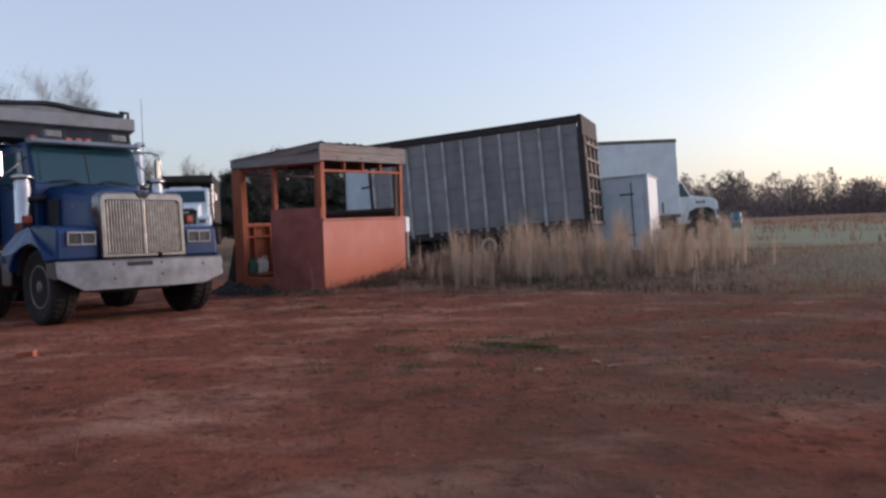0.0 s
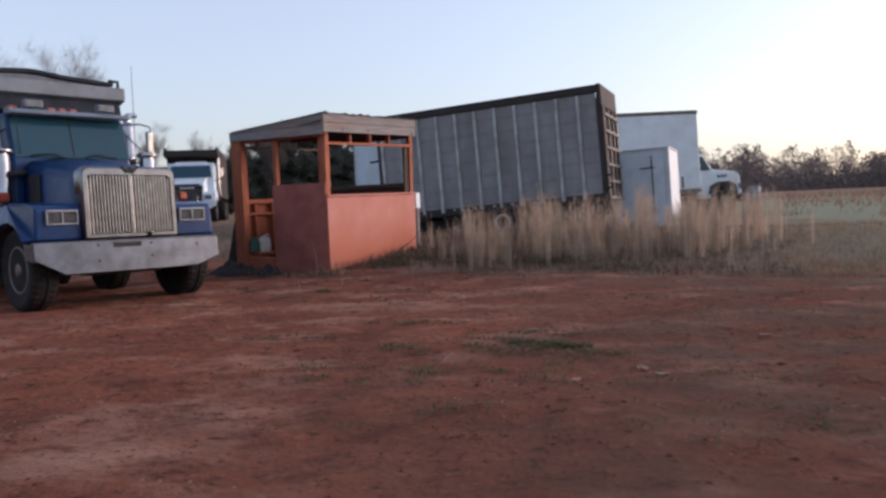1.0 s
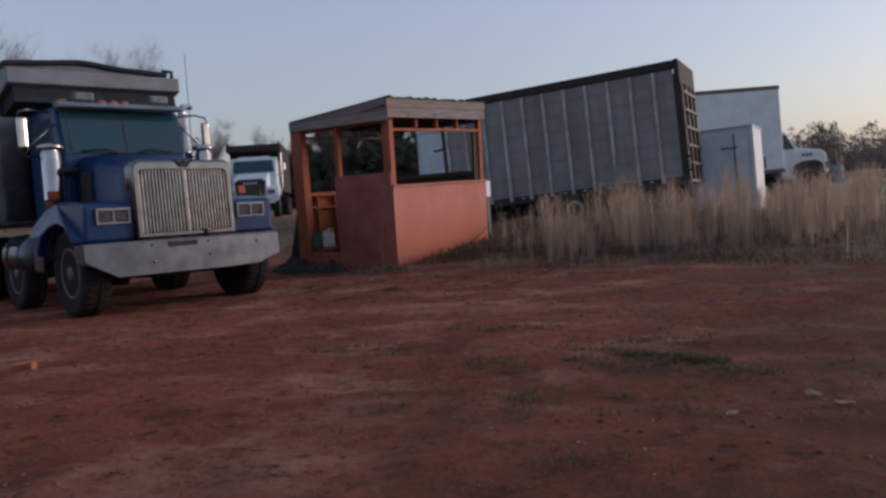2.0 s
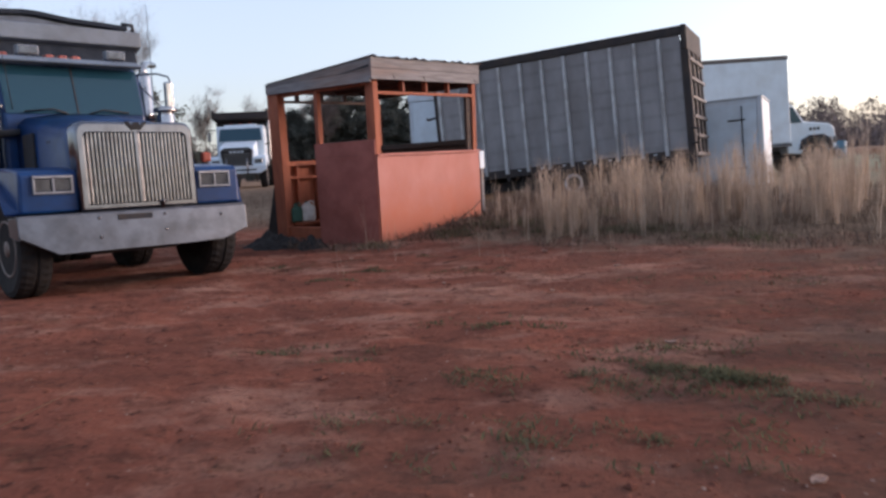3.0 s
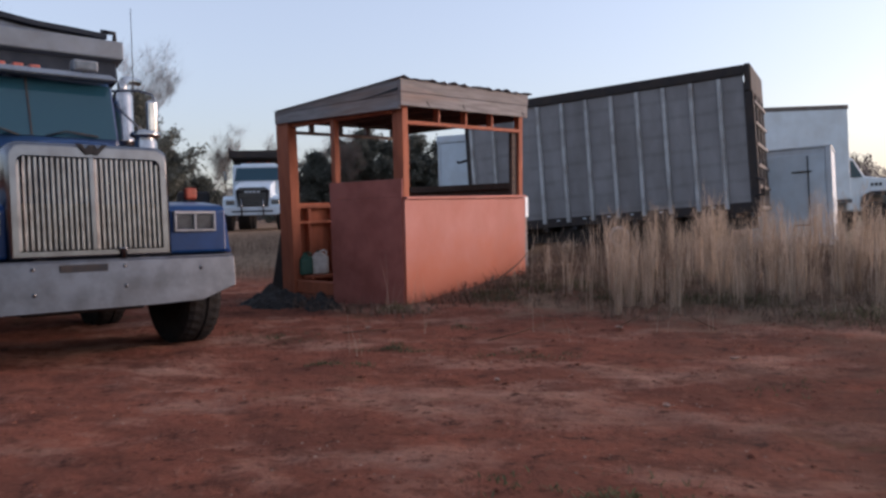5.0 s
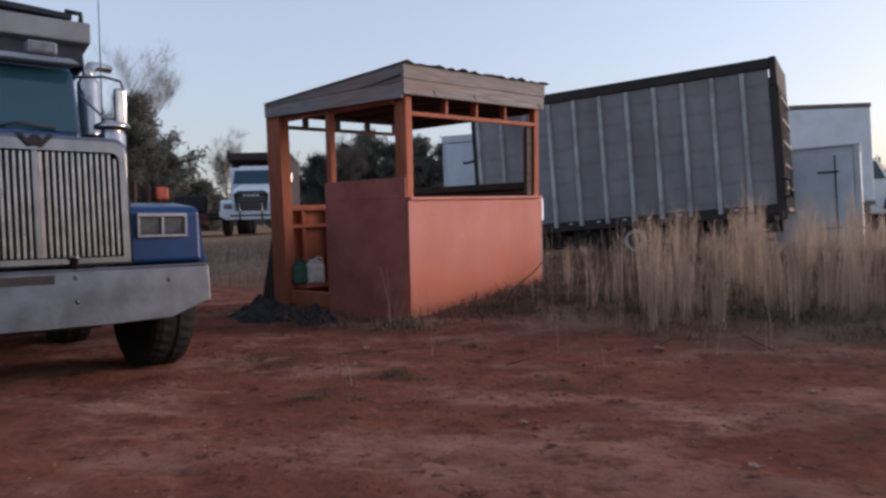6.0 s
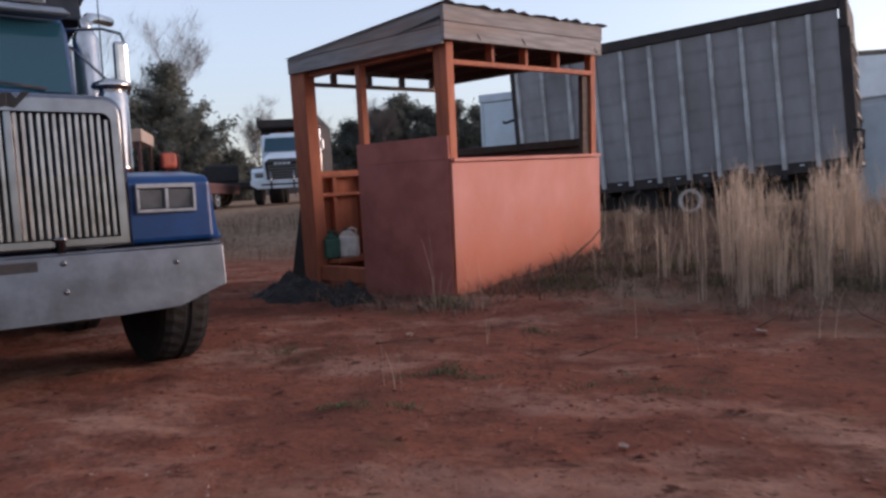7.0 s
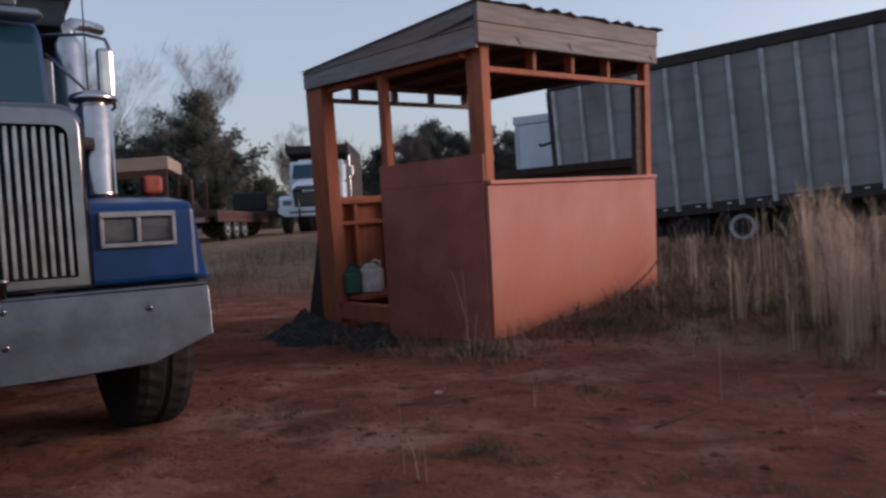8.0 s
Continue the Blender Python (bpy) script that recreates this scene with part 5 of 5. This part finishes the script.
# tangle of dead low grass under and round the clumps, and by the booth foot
spots, pale = [], []
while len(spots) + len(pale) < 27000:
    x, y = rng.uniform(-4.8, 12.0), rng.uniform(10.0, 27.0)
    e = edge_y(x)
    if y < e - 0.35 + 0.5 * noise.noise((x * 1.7, y * 1.7, 2.0)) or in_way(x, y) or (x < -2.9 and y < 15.2):
        continue
    if rng.random() > math.exp(-(y - e) / 7.0):
        continue
    (pale if meadow_rim(x, y) else spots).append((x, y, rng.uniform(0.04, 0.2), rng.uniform(0.0022, 0.0055), rng.uniform(0.4, 1.3), rng.uniform(0, 6.28)))
for _ in range(6000):
    u, v = rng.uniform(-0.75, 2.6), rng.uniform(-0.75, 2.7)
    if -0.12 < u < 2.45 and -0.1 < v < 2.5:
        continue
    q = BOOTH @ Vector((u, v, 0))
    spots.append((q.x, q.y, rng.uniform(0.03, 0.17) * (1.0 + 1.1 * noise.noise((q.x * 2.3, q.y * 2.3, 4.0))), rng.uniform(0.002, 0.005), rng.uniform(0.4, 1.5), rng.uniform(0, 6.28)))
tries = 0
while tries < 15000:
    tries += 1
    x, y = rng.uniform(-2.6, 2.6), rng.uniform(15.2, 25.0)
    if in_way(x, y) or noise.noise((x * 1.1, y * 1.1, 11.0)) < rng.uniform(-0.35, 0.15) or y < edge_y(x) + 0.6:
        continue
    spots.append((x, y, rng.uniform(0.08, 0.30) * (1.0 + 0.10 * max(0.0, y - 17.0)), rng.uniform(0.0018, 0.0048), rng.uniform(0.2, 1.1), rng.uniform(0, 6.28)))
for _ in range(7000):
    x, y = rng.uniform(-13.0, -4.6), rng.uniform(17.0, 27.0)
    if in_way(x, y) or noise.noise((x * 0.5, y * 0.5, 13.0)) < rng.uniform(-0.2, 0.25):
        continue
    spots.append((x, y, rng.uniform(0.08, 0.42), rng.uniform(0.002, 0.006), rng.uniform(0.2, 1.0), rng.uniform(0, 6.28)))
blades("dark_weeds", spots, "weedy", "dark matted winter weeds under the dry grass", "weeds")
spots = pale
while len(spots) < 9000 + 3500:
    x, y = rng.uniform(-16.0, -4.5), rng.uniform(17.5, 31.0)
    if in_way(x, y) or noise.noise((x * 0.6, y * 0.6, 7.0)) < -0.1:
        continue
    spots.append((x, y, rng.uniform(0.08, 0.34), rng.uniform(0.004, 0.009), rng.uniform(0.2, 1.0), rng.uniform(0, 6.28)))
blades("low_dead_grass", spots, "litter", "matted low dead grass and weeds")

spots = []
while len(spots) < 4500:
    y = rng.uniform(28.0, 85.0)
    x = rng.uniform(3.0, 12.0 + 0.75 * y)
    if in_way(x, y) or noise.noise((x * 0.25, y * 0.25, 2.0)) < 0.62 - 0.011 * y + rng.uniform(-0.15, 0.15) or not meadow_rim(x, y):
        continue
    spots.append((x, y, rng.uniform(0.15, 0.5), rng.uniform(0.012, 0.03), rng.uniform(0.1, 0.8), rng.uniform(0, 6.28)))
blades("meadow_tussocks", spots, "litter", "brown dead tussocks over the far meadow")

# winter-green tufts on the clay: centre, reach, blades
TUFTS = ((-1.47, 8.1, 0.26, 900), (0.14, 7.55, 0.34, 1500), (0.52, 7.78, 0.22, 700), (0.70, 7.68, 0.20, 700), (0.86, 7.58, 0.20, 700), (1.03, 7.42, 0.22, 600), (1.25, 7.3, 0.3, 500), (-0.62, 9.05, 0.28, 500), (-0.4, 8.92, 0.22, 400),
         (0.5, 6.75, 0.4, 900), (-0.22, 6.61, 0.42, 700), (-0.58, 6.73, 0.35, 400), (0.57, 8.2, 0.4, 500), (0.42, 5.62, 0.3, 400), (1.9, 5.5, 0.6, 700), (2.9, 7.9, 0.9, 900),
         (-2.62, 12.5, 0.26, 700), (-2.76, 11.7, 0.16, 300), (-1.36, 12.3, 0.3, 500), (-4.0, 13.0, 0.4, 500), (-2.33, 13.8, 0.25, 350), (2.6, 9.2, 0.9, 700), (1.7, 6.6, 0.5, 600),
         (1.4, 11.0, 0.7, 600), (4.2, 11.2, 1.2, 900), (0.3, 15.2, 1.6, 1500), (-0.9, 15.8, 0.9, 1200))
spots = []
for cx, cy, rad, n in TUFTS:
    for _ in range(int(n * 1.3)):
        r, a = rad * 1.25 * rng.random() ** 0.8, rng.uniform(0, 6.28)
        x, y = cx + 1.5 * r * math.cos(a), cy + r * math.sin(a) * 0.7
        if in_way(x, y) or noise.noise((x * 4, y * 6, 1.5)) < rng.uniform(-0.1, 0.25):
            continue
        spots.append((x, y, rng.uniform(0.015, 0.06), rng.uniform(0.003, 0.006), rng.uniform(0.5, 1.4), rng.uniform(0, 6.28)))
for cx, cy, rad, n in ((-1.6, 16.2, 0.7, 1500), (-0.7, 15.6, 0.8, 1500), (0.4, 15.2, 0.7, 1000), (-2.4, 15.6, 0.5, 900), (-3.3, 14.9, 0.35, 500), (1.6, 14.4, 0.7, 800), (-0.2, 16.8, 0.9, 1200)):
    for _ in range(n):
        r, a = rad * math.sqrt(rng.random()), rng.uniform(0, 6.28)
        x, y = cx + 1.3 * r * math.cos(a), cy + r * math.sin(a) * 0.7
        if in_way(x, y) or noise.noise((x * 2.5, y * 2.5, 1.5)) < -0.1:
            continue
        spots.append((x, y, rng.uniform(0.05, 0.2) * (1.2 - r / rad), rng.uniform(0.003, 0.006), rng.uniform(0.4, 1.4), rng.uniform(0, 6.28)))
blades("winter_grass_tufts", spots, "green", "thin winter-green grass tufts on clay")

# thatch: short flat bits of dead grass on the clay
spots = []
while len(spots) < 7000:
    x, y = rng.uniform(-4.0, 7.0), rng.uniform(2.5, 15.0)
    if y > edge_y(x) + 0.2 or in_way(x, y) or noise.noise((x * 0.7, y * 1.4, 6.0)) < rng.uniform(-0.1, 0.35) - 0.05 * x:
        continue
    spots.append((x, y, rng.uniform(0.014, 0.03), rng.uniform(0.002, 0.005), rng.uniform(1.5, 3.2), rng.uniform(0, 6.28)))
blades("flat_thatch", spots, "litter", "flat bits of dead grass on the clay")

# lone tall weed stems near the booth
spots = []
for x, y, n in ((-3.35, 14.68, 6), (-3.15, 14.75, 4), (-2.95, 14.55, 4), (-2.77, 12.04, 4), (-2.55, 13.3, 3), (-1.74, 14.71, 3), (-1.48, 13.72, 2), (-1.17, 12.95, 2), (-0.74, 14.38, 4), (-0.32, 13.6, 2), (0.1, 13.6, 2)):
    for _ in range(n):
        spots.append((x + rng.gauss(0, 0.05), y + rng.gauss(0, 0.05), rng.uniform(0.2, 0.5) if y < 14.0 else rng.uniform(0.25, 0.85), 0.0016, rng.uniform(0.05, 0.6), rng.uniform(0, 6.28)))
blades("weed_stems", spots, "straw", "thin pale dead weed stems")


def lumps(name, count, region, size, mat, label, category, seed):
    """Small irregular stones or clods strewn on the ground."""
    r = random.Random(seed)
    V, Fc = [], []
    base = [(1, 0, 0), (-1, 0, 0), (0, 1, 0), (0, -1, 0), (0, 0, 1), (0, 0, -1)]
    tri = [(0, 2, 4), (2, 1, 4), (1, 3, 4), (3, 0, 4), (2, 0, 5), (1, 2, 5), (3, 1, 5), (0, 3, 5)]
    for _ in range(count):
        x, y = r.uniform(region[0], region[1]), r.uniform(region[2], region[3])
        if y > edge_y(x) + 0.3 or in_way(x, y):
            continue
        if noise.noise((x * 0.8, y * 1.3, seed)) < r.uniform(-0.25, 0.45):
            continue
        s = size[0] + (size[1] - size[0]) * r.random() ** 3
        k, z, a = len(V), ground_z(x, y), r.uniform(0, 6.28)
        for p in base:
            q = [c * s * r.uniform(0.6, 1.2) for c in p]
            V.append((x + q[0] * math.cos(a) - q[1] * math.sin(a), y + q[0] * math.sin(a) + q[1] * math.cos(a), z + q[2] * 0.4 + s * 0.1))
        Fc += [(k + i, k + j, k + l) for i, j, l in tri]
    return tagged(raw(name, V, Fc, mat), label, category, kind="stuff")


lumps("clay_crumbs", 26000, (-5.0, 6.5, 2.0, 15.0), (0.005, 0.020), "clod", "crumbs of dried red clay", "clay", 3)
lumps("clay_clods", 1100, (-5.0, 6.5, 2.0, 15.2), (0.012, 0.04), "clod", "dark clods of damp clay", "clay", 4)
lumps("pebbles", 11000, (-4.6, 4.5, 3.0, 14.0), (0.003, 0.012), "stone", "pale pebbles scattered on clay", "gravel", 5)


# ---- sticks, scraps and a broken brick lying about ----
def stick(pts, r, label="pale dead stick lying on the clay"):
    t = thing("dead_stick", pose(pts[0][0], pts[0][1], 0), label, "stick", "sticks on the clay")
    o = Vector((pts[0][0], pts[0][1], 0))
    part("stem", tube(B(), [Vector((x, y, ground_z(x, y) + r + dz)) - o for x, y, dz in pts], [r, r * 0.8] + [r * 0.45] * (len(pts) - 2), 6), "litter", t)


stick(((-1.05, 4.15, 0.0), (-1.3, 4.55, 0.02), (-1.5, 5.05, 0.03)), 0.005)
stick(((-2.1, 5.6, 0.0), (-2.2, 6.4, 0.03), (-2.35, 7.2, 0.01)), 0.004)
stick(((-1.85, 13.0, 0.0), (-1.6, 13.3, 0.05), (-1.35, 13.75, 0.10)), 0.005)
stick(((-3.35, 13.2, 0.0), (-3.1, 13.3, 0.02), (-2.85, 13.5, 0.01)), 0.006)
stick(((-0.75, 13.9, 0.0), (-0.5, 14.1, 0.10), (-0.3, 14.4, 0.22)), 0.007)
stick(((0.15, 13.7, 0.0), (-0.05, 14.0, 0.06), (-0.1, 14.5, 0.14)), 0.008)


def scrap(x, y, size, turn, mat, label):
    """A curled dead leaf or scrap."""
    n, V, Fc = 5, [], []
    for j in range(n):
        for i in range(n):
            u, v = i / (n - 1) * 2 - 1, j / (n - 1) * 2 - 1
            w = math.sqrt(max(0.05, 1 - v * v))
            V.append((u * w * size * 0.6, v * size, 0.012 + 0.35 * size * (u * u * 0.8 + 0.4 * v * v) + 0.1 * size * math.sin(3 * u + 5 * v)))
    for j in range(n - 1):
        for i in range(n - 1):
            k = j * n + i
            Fc.append((k, k + 1, k + n + 1, k + n))
    ob = raw("dead_leaf", V, Fc, mat, smooth=True)
    mod = ob.modifiers.new("thick", "SOLIDIFY")
    mod.thickness = 0.003
    ob.matrix_world = pose(x, y, ground_z(x, y), 0, 0, turn)
    tagged(ob, label, "leaf", "leaves on the clay")


for x, y, s, a in ((1.35, 6.75, 0.05, 20), (1.45, 6.6, 0.04, 80), (0.95, 6.35, 0.035, 140), (-0.72, 13.65, 0.05, 40), (-3.2, 13.5, 0.045, 10), (0.6, 8.4, 0.035, 100), (-1.4, 11.2, 0.03, 30),
                   (2.3, 7.9, 0.04, 75), (-0.3, 10.6, 0.035, 15), (0.2, 12.2, 0.04, 120)):
    scrap(x, y, s, a, "stone", "curled pale dead leaf on the clay")
t = thing("broken_brick", pose(-3.95, 7.75, ground_z(-3.95, 7.75), 4, -3, 25), "broken orange-red brick lying on the clay", "brick")
b = B()
prism(b, [(-0.09, -0.045), (0.06, -0.05), (0.085, 0.01), (0.05, 0.05), (-0.09, 0.045)], -0.01, 0.055, "z", 0.008)
part("block", b, "orange", t)


# ---- trees ----
def branch_mesh(rg, base, height, spread, levels=4, r0=0.16, kids=4):
    """A leafless tree: tapered trunk and limbs as three- to five-sided pipes. Two lists: wood and twigs."""
    wood, twigs = ([], []), ([], [])

    def pipe(dst, p, q, ra, rb, seg):
        V, Fc = dst
        d = (q - p).normalized()
        u = d.cross(Vector((0.3, 0.5, 0.81))).normalized()
        w = d.cross(u)
        k = len(V)
        for c, r in ((p, ra), (q, rb)):
            for i in range(seg):
                a = 2 * math.pi * i / seg
                V.append(tuple(c + r * (math.cos(a) * u + math.sin(a) * w)))
        for i in range(seg):
            Fc.append((k + i, k + (i + 1) % seg, k + seg + (i + 1) % seg, k + seg + i))

    def grow(p, d, length, r, lev):
        segs = 3
        for s in range(segs):
            d2 = (d + Vector((rg.gauss(0, 0.13), rg.gauss(0, 0.13), rg.gauss(0.04, 0.06)))).normalized()
            q = p + d2 * length / segs
            rb = r * (0.8 if lev else 0.85)
            pipe(wood if lev < 2 else twigs, p, q, r, rb, 6 if lev == 0 else (4 if lev == 1 else 3))
            if lev < levels and (s > 0 or lev > 0):
                for _ in range(kids if lev == 0 else rg.randint(2, 3)):
                    a = rg.uniform(0, 6.28)
                    side = Vector((math.cos(a), math.sin(a), rg.uniform(0.3, 1.0)))
                    grow(q, (d2 * rg.uniform(0.3, 0.9) + side * spread).normalized(), length * rg.uniform(0.38, 0.6), rb * 0.5, lev + 1)
            p, d, r = q, d2, rb
        if lev >= levels - 1:
            for _ in range(2):
                w = (d + Vector((rg.gauss(0, 0.6), rg.gauss(0, 0.6), rg.gauss(0.2, 0.4)))).normalized() * length * rg.uniform(1.0, 2.4)
                sd = w.cross(Vector((0.4, 0.3, 0.86))).normalized() * 0.006
                k = len(twigs[0])
                twigs[0].extend((tuple(p - sd), tuple(p + sd), tuple(p + w)))
                twigs[1].append((k, k + 1, k + 2))
    grow(Vector(base), Vector((0, 0, 1)), height * 0.72, r0, 0)
    return wood, twigs


def bare_tree(x, y, h, seed, spread=0.5, levels=4):
    rg = random.Random(seed)
    t = thing("bare_tree", pose(x, y, lie(x, y) - 0.1), "leafless winter tree with fine grey-brown twigs", "tree", "trees round the yard")
    wood, twigs = branch_mesh(rg, (0, 0, 0), h, spread, levels, 0.0065 * h + 0.015)
    raw("trunk", wood[0], wood[1], "bark", t)
    raw("crown", twigs[0], twigs[1], "twig", t)
    return t


def evergreen(x, y, h, w, seed, low=0.12, taper=0.5):
    """Pine or cedar: limbs carrying tufts of small needle sprays, ragged outline with gaps."""
    rg = random.Random(seed)
    t = thing("evergreen_tree", pose(x, y, lie(x, y) - 0.1), "dark green evergreen tree with ragged crown", "tree", "evergreens behind the yard")
    b = B()
    tube(b, [(0, 0, 0), (0.1, 0, h * 0.4), (0, 0.1, h * 0.75), (0, 0, h * 0.97)], [0.02 * h, 0.015 * h, 0.008 * h, 0.01], 7)
    V, Fc = [], []
    limbs = int(36 + h * 6)
    for i in range(limbs):
        u = low + (1 - low) * (i + rg.random()) / limbs
        reach = w / 2 * (1 - u) ** taper * rg.uniform(0.4, 1.2) * (0.7 + 0.3 * min(1, (u - low) * 8)) + 0.15
        a = rg.uniform(0, 6.28)
        p0 = Vector((0, 0, h * u))
        p1 = p0 + Vector((math.cos(a) * reach, math.sin(a) * reach, reach * rg.uniform(-0.15, 0.75)))
        tube(b, [p0, p1], [0.006 * h * (1 - u) + 0.012, 0.008], 4)
        n = int(30 + reach * 60)
        for _ in range(n):
            s = rg.uniform(0.2, 1.05)
            c = p0.lerp(p1, s) + Vector((rg.gauss(0, 0.32), rg.gauss(0, 0.32), rg.gauss(0.03, 0.3))) * (0.5 + 0.12 * h ** 0.5)
            for _ in range(3):
                d = Vector((rg.gauss(0, 1), rg.gauss(0, 1), rg.gauss(0.25, 0.7))).normalized() * rg.uniform(0.16, 0.38)
                side = d.cross(Vector((rg.gauss(0, 1), rg.gauss(0, 1), rg.gauss(0, 1)))).normalized() * rg.uniform(0.03, 0.07)
                k = len(V)
                V += [tuple(c - side), tuple(c + side), tuple(c + d)]
                Fc.append((k, k + 1, k + 2))
    part("trunk", b, "bark", t)
    raw("crown", V, Fc, "needle", t)
    return t


# left of the booth: a broad evergreen with bare trees over it
evergreen(-36.8, 56.0, 9.6, 13.0, 11, 0.03, 0.9)
evergreen(-40.8, 55.5, 6.8, 9.0, 12, 0.03, 0.7)
evergreen(-32.9, 58.0, 3.4, 4.5, 13, 0.03, 0.8)
evergreen(-44.5, 56.5, 6.6, 8.0, 14, 0.04, 0.8)
bare_tree(-38.7, 56.4, 10.8, 21)
evergreen(-35.0, 57.0, 5.4, 6.0, 15, 0.03, 0.8)
bare_tree(-43.6, 54.0, 9.6, 26)
bare_tree(-41.5, 57.0, 7.2, 22)
bare_tree(-33.0, 61.0, 5.6, 23)
bare_tree(-31.0, 66.0, 5.0, 24)
bare_tree(-39.6, 46.0, 9.6, 25)
# behind the booth: a row of pines
for i, (x, y, h, w) in enumerate(((-33.2, 72, 4.6, 6.5), (-30.4, 73, 6.0, 6.8), (-28.2, 74, 7.0, 7.0), (-26.4, 74.5, 8.0, 6.6), (-24.0, 75, 6.9, 6.5), (-22.0, 76, 7.4, 6.5), (-19.6, 76.5, 6.6, 6.5), (-17.2, 77.5, 6.0, 6.5), (-14.5, 78, 6.4, 7.0), (-11.5, 80, 6.0, 7.0), (-8.0, 82, 6.0, 7.5))):
    evergreen(x, y, h, w, 40 + i, 0.03, (0.5, 0.75, 0.6)[i % 3])
bare_tree(-31.5, 76.0, 5.6, 27)
bare_tree(-27.0, 71.0, 5.6, 28)


def far_woods():
    """The distant belt of bare woods and cedars round the meadow, as one ragged mass of stems and twig sprays; an
    unseen ring behind the camera is added.
    """
    rg = random.Random(5)
    V, Fc = [], []
    for i in range(1100):
        ang = radians(rg.uniform(-75, 62))
        rad = rg.uniform(135, 190)
        x, y = rad * math.sin(ang), rad * math.cos(ang)
        z0 = lie(x, y) - 0.3
        h = rg.uniform(4.4, 7.4) * (1.0 + 0.4 * noise.noise((ang * 7, 0.0, 2.0))) * (1.3 if rg.random() < 0.06 else 1.0) * (1 + 0.2 * math.exp(-((math.degrees(ang) - 10.5) / 1.7) ** 2))
        w = rg.uniform(2.0, 4.0)
        k = len(V)
        V += [(x - 0.1, y, z0), (x + 0.1, y, z0), (x, y, z0 + h * 0.9)]
        Fc.append((k, k + 1, k + 2))
        dense = rg.random() < 0.45
        for _ in range(420 if dense else 300):
            u = rg.random() ** (1.3 if dense else 0.9)
            rr = w * math.sqrt(max(0.04, 1 - u ** 1.5)) * rg.random() ** 0.5
            a = rg.uniform(0, 6.28)
            cx, cy, cz = x + rr * math.cos(a), y + rr * math.sin(a), z0 + h * u
            s = rg.uniform(0.09, 0.24) * (1.5 if dense else 1.0) * (1.6 if u < 0.45 else 1.0)
            dx, dy, dz = rg.gauss(0, 0.8), rg.gauss(0, 0.5), abs(rg.gauss(0.6, 0.5))
            k = len(V)
            V += [(cx - 0.32 * s, cy, cz), (cx + 0.32 * s, cy, cz + 0.1 * s), (cx + dx * s * 1.9, cy + dy * s, cz + dz * s * 2.0)]
            Fc.append((k, k + 1, k + 2))
    # added ring, never in view: darkens what the truck's bright metal reflects
    for i in range(420):
        ang = radians(rg.uniform(65, 282))
        rad = rg.uniform(60, 85)
        x, y = rad * math.sin(ang), rad * math.cos(ang)
        z0, h = lie(x, y) - 0.3, rg.uniform(3.5, 6.5)
        for _ in range(110):
            u, a = rg.random() ** 1.1, rg.uniform(0, 6.28)
            rr = 3.2 * math.sqrt(max(0.04, 1 - u ** 1.5)) * rg.random() ** 0.5
            cx, cy, cz = x + rr * math.cos(a), y + rr * math.sin(a), z0 + h * u
            s = rg.uniform(0.3, 0.7)
            k = len(V)
            V += [(cx - 0.5 * s, cy + 0.3 * s, cz), (cx + 0.5 * s, cy - 0.3 * s, cz), (cx + rg.gauss(0, 0.6) * s, cy + rg.gauss(0, 0.6) * s, cz + s * 1.6)]
            Fc.append((k, k + 1, k + 2))
    return tagged(raw("far_woods", V, Fc, "farwood"), "distant belt of bare brown winter woods, with an added unseen ring behind the camera", "woods", kind="stuff")


far_woods()
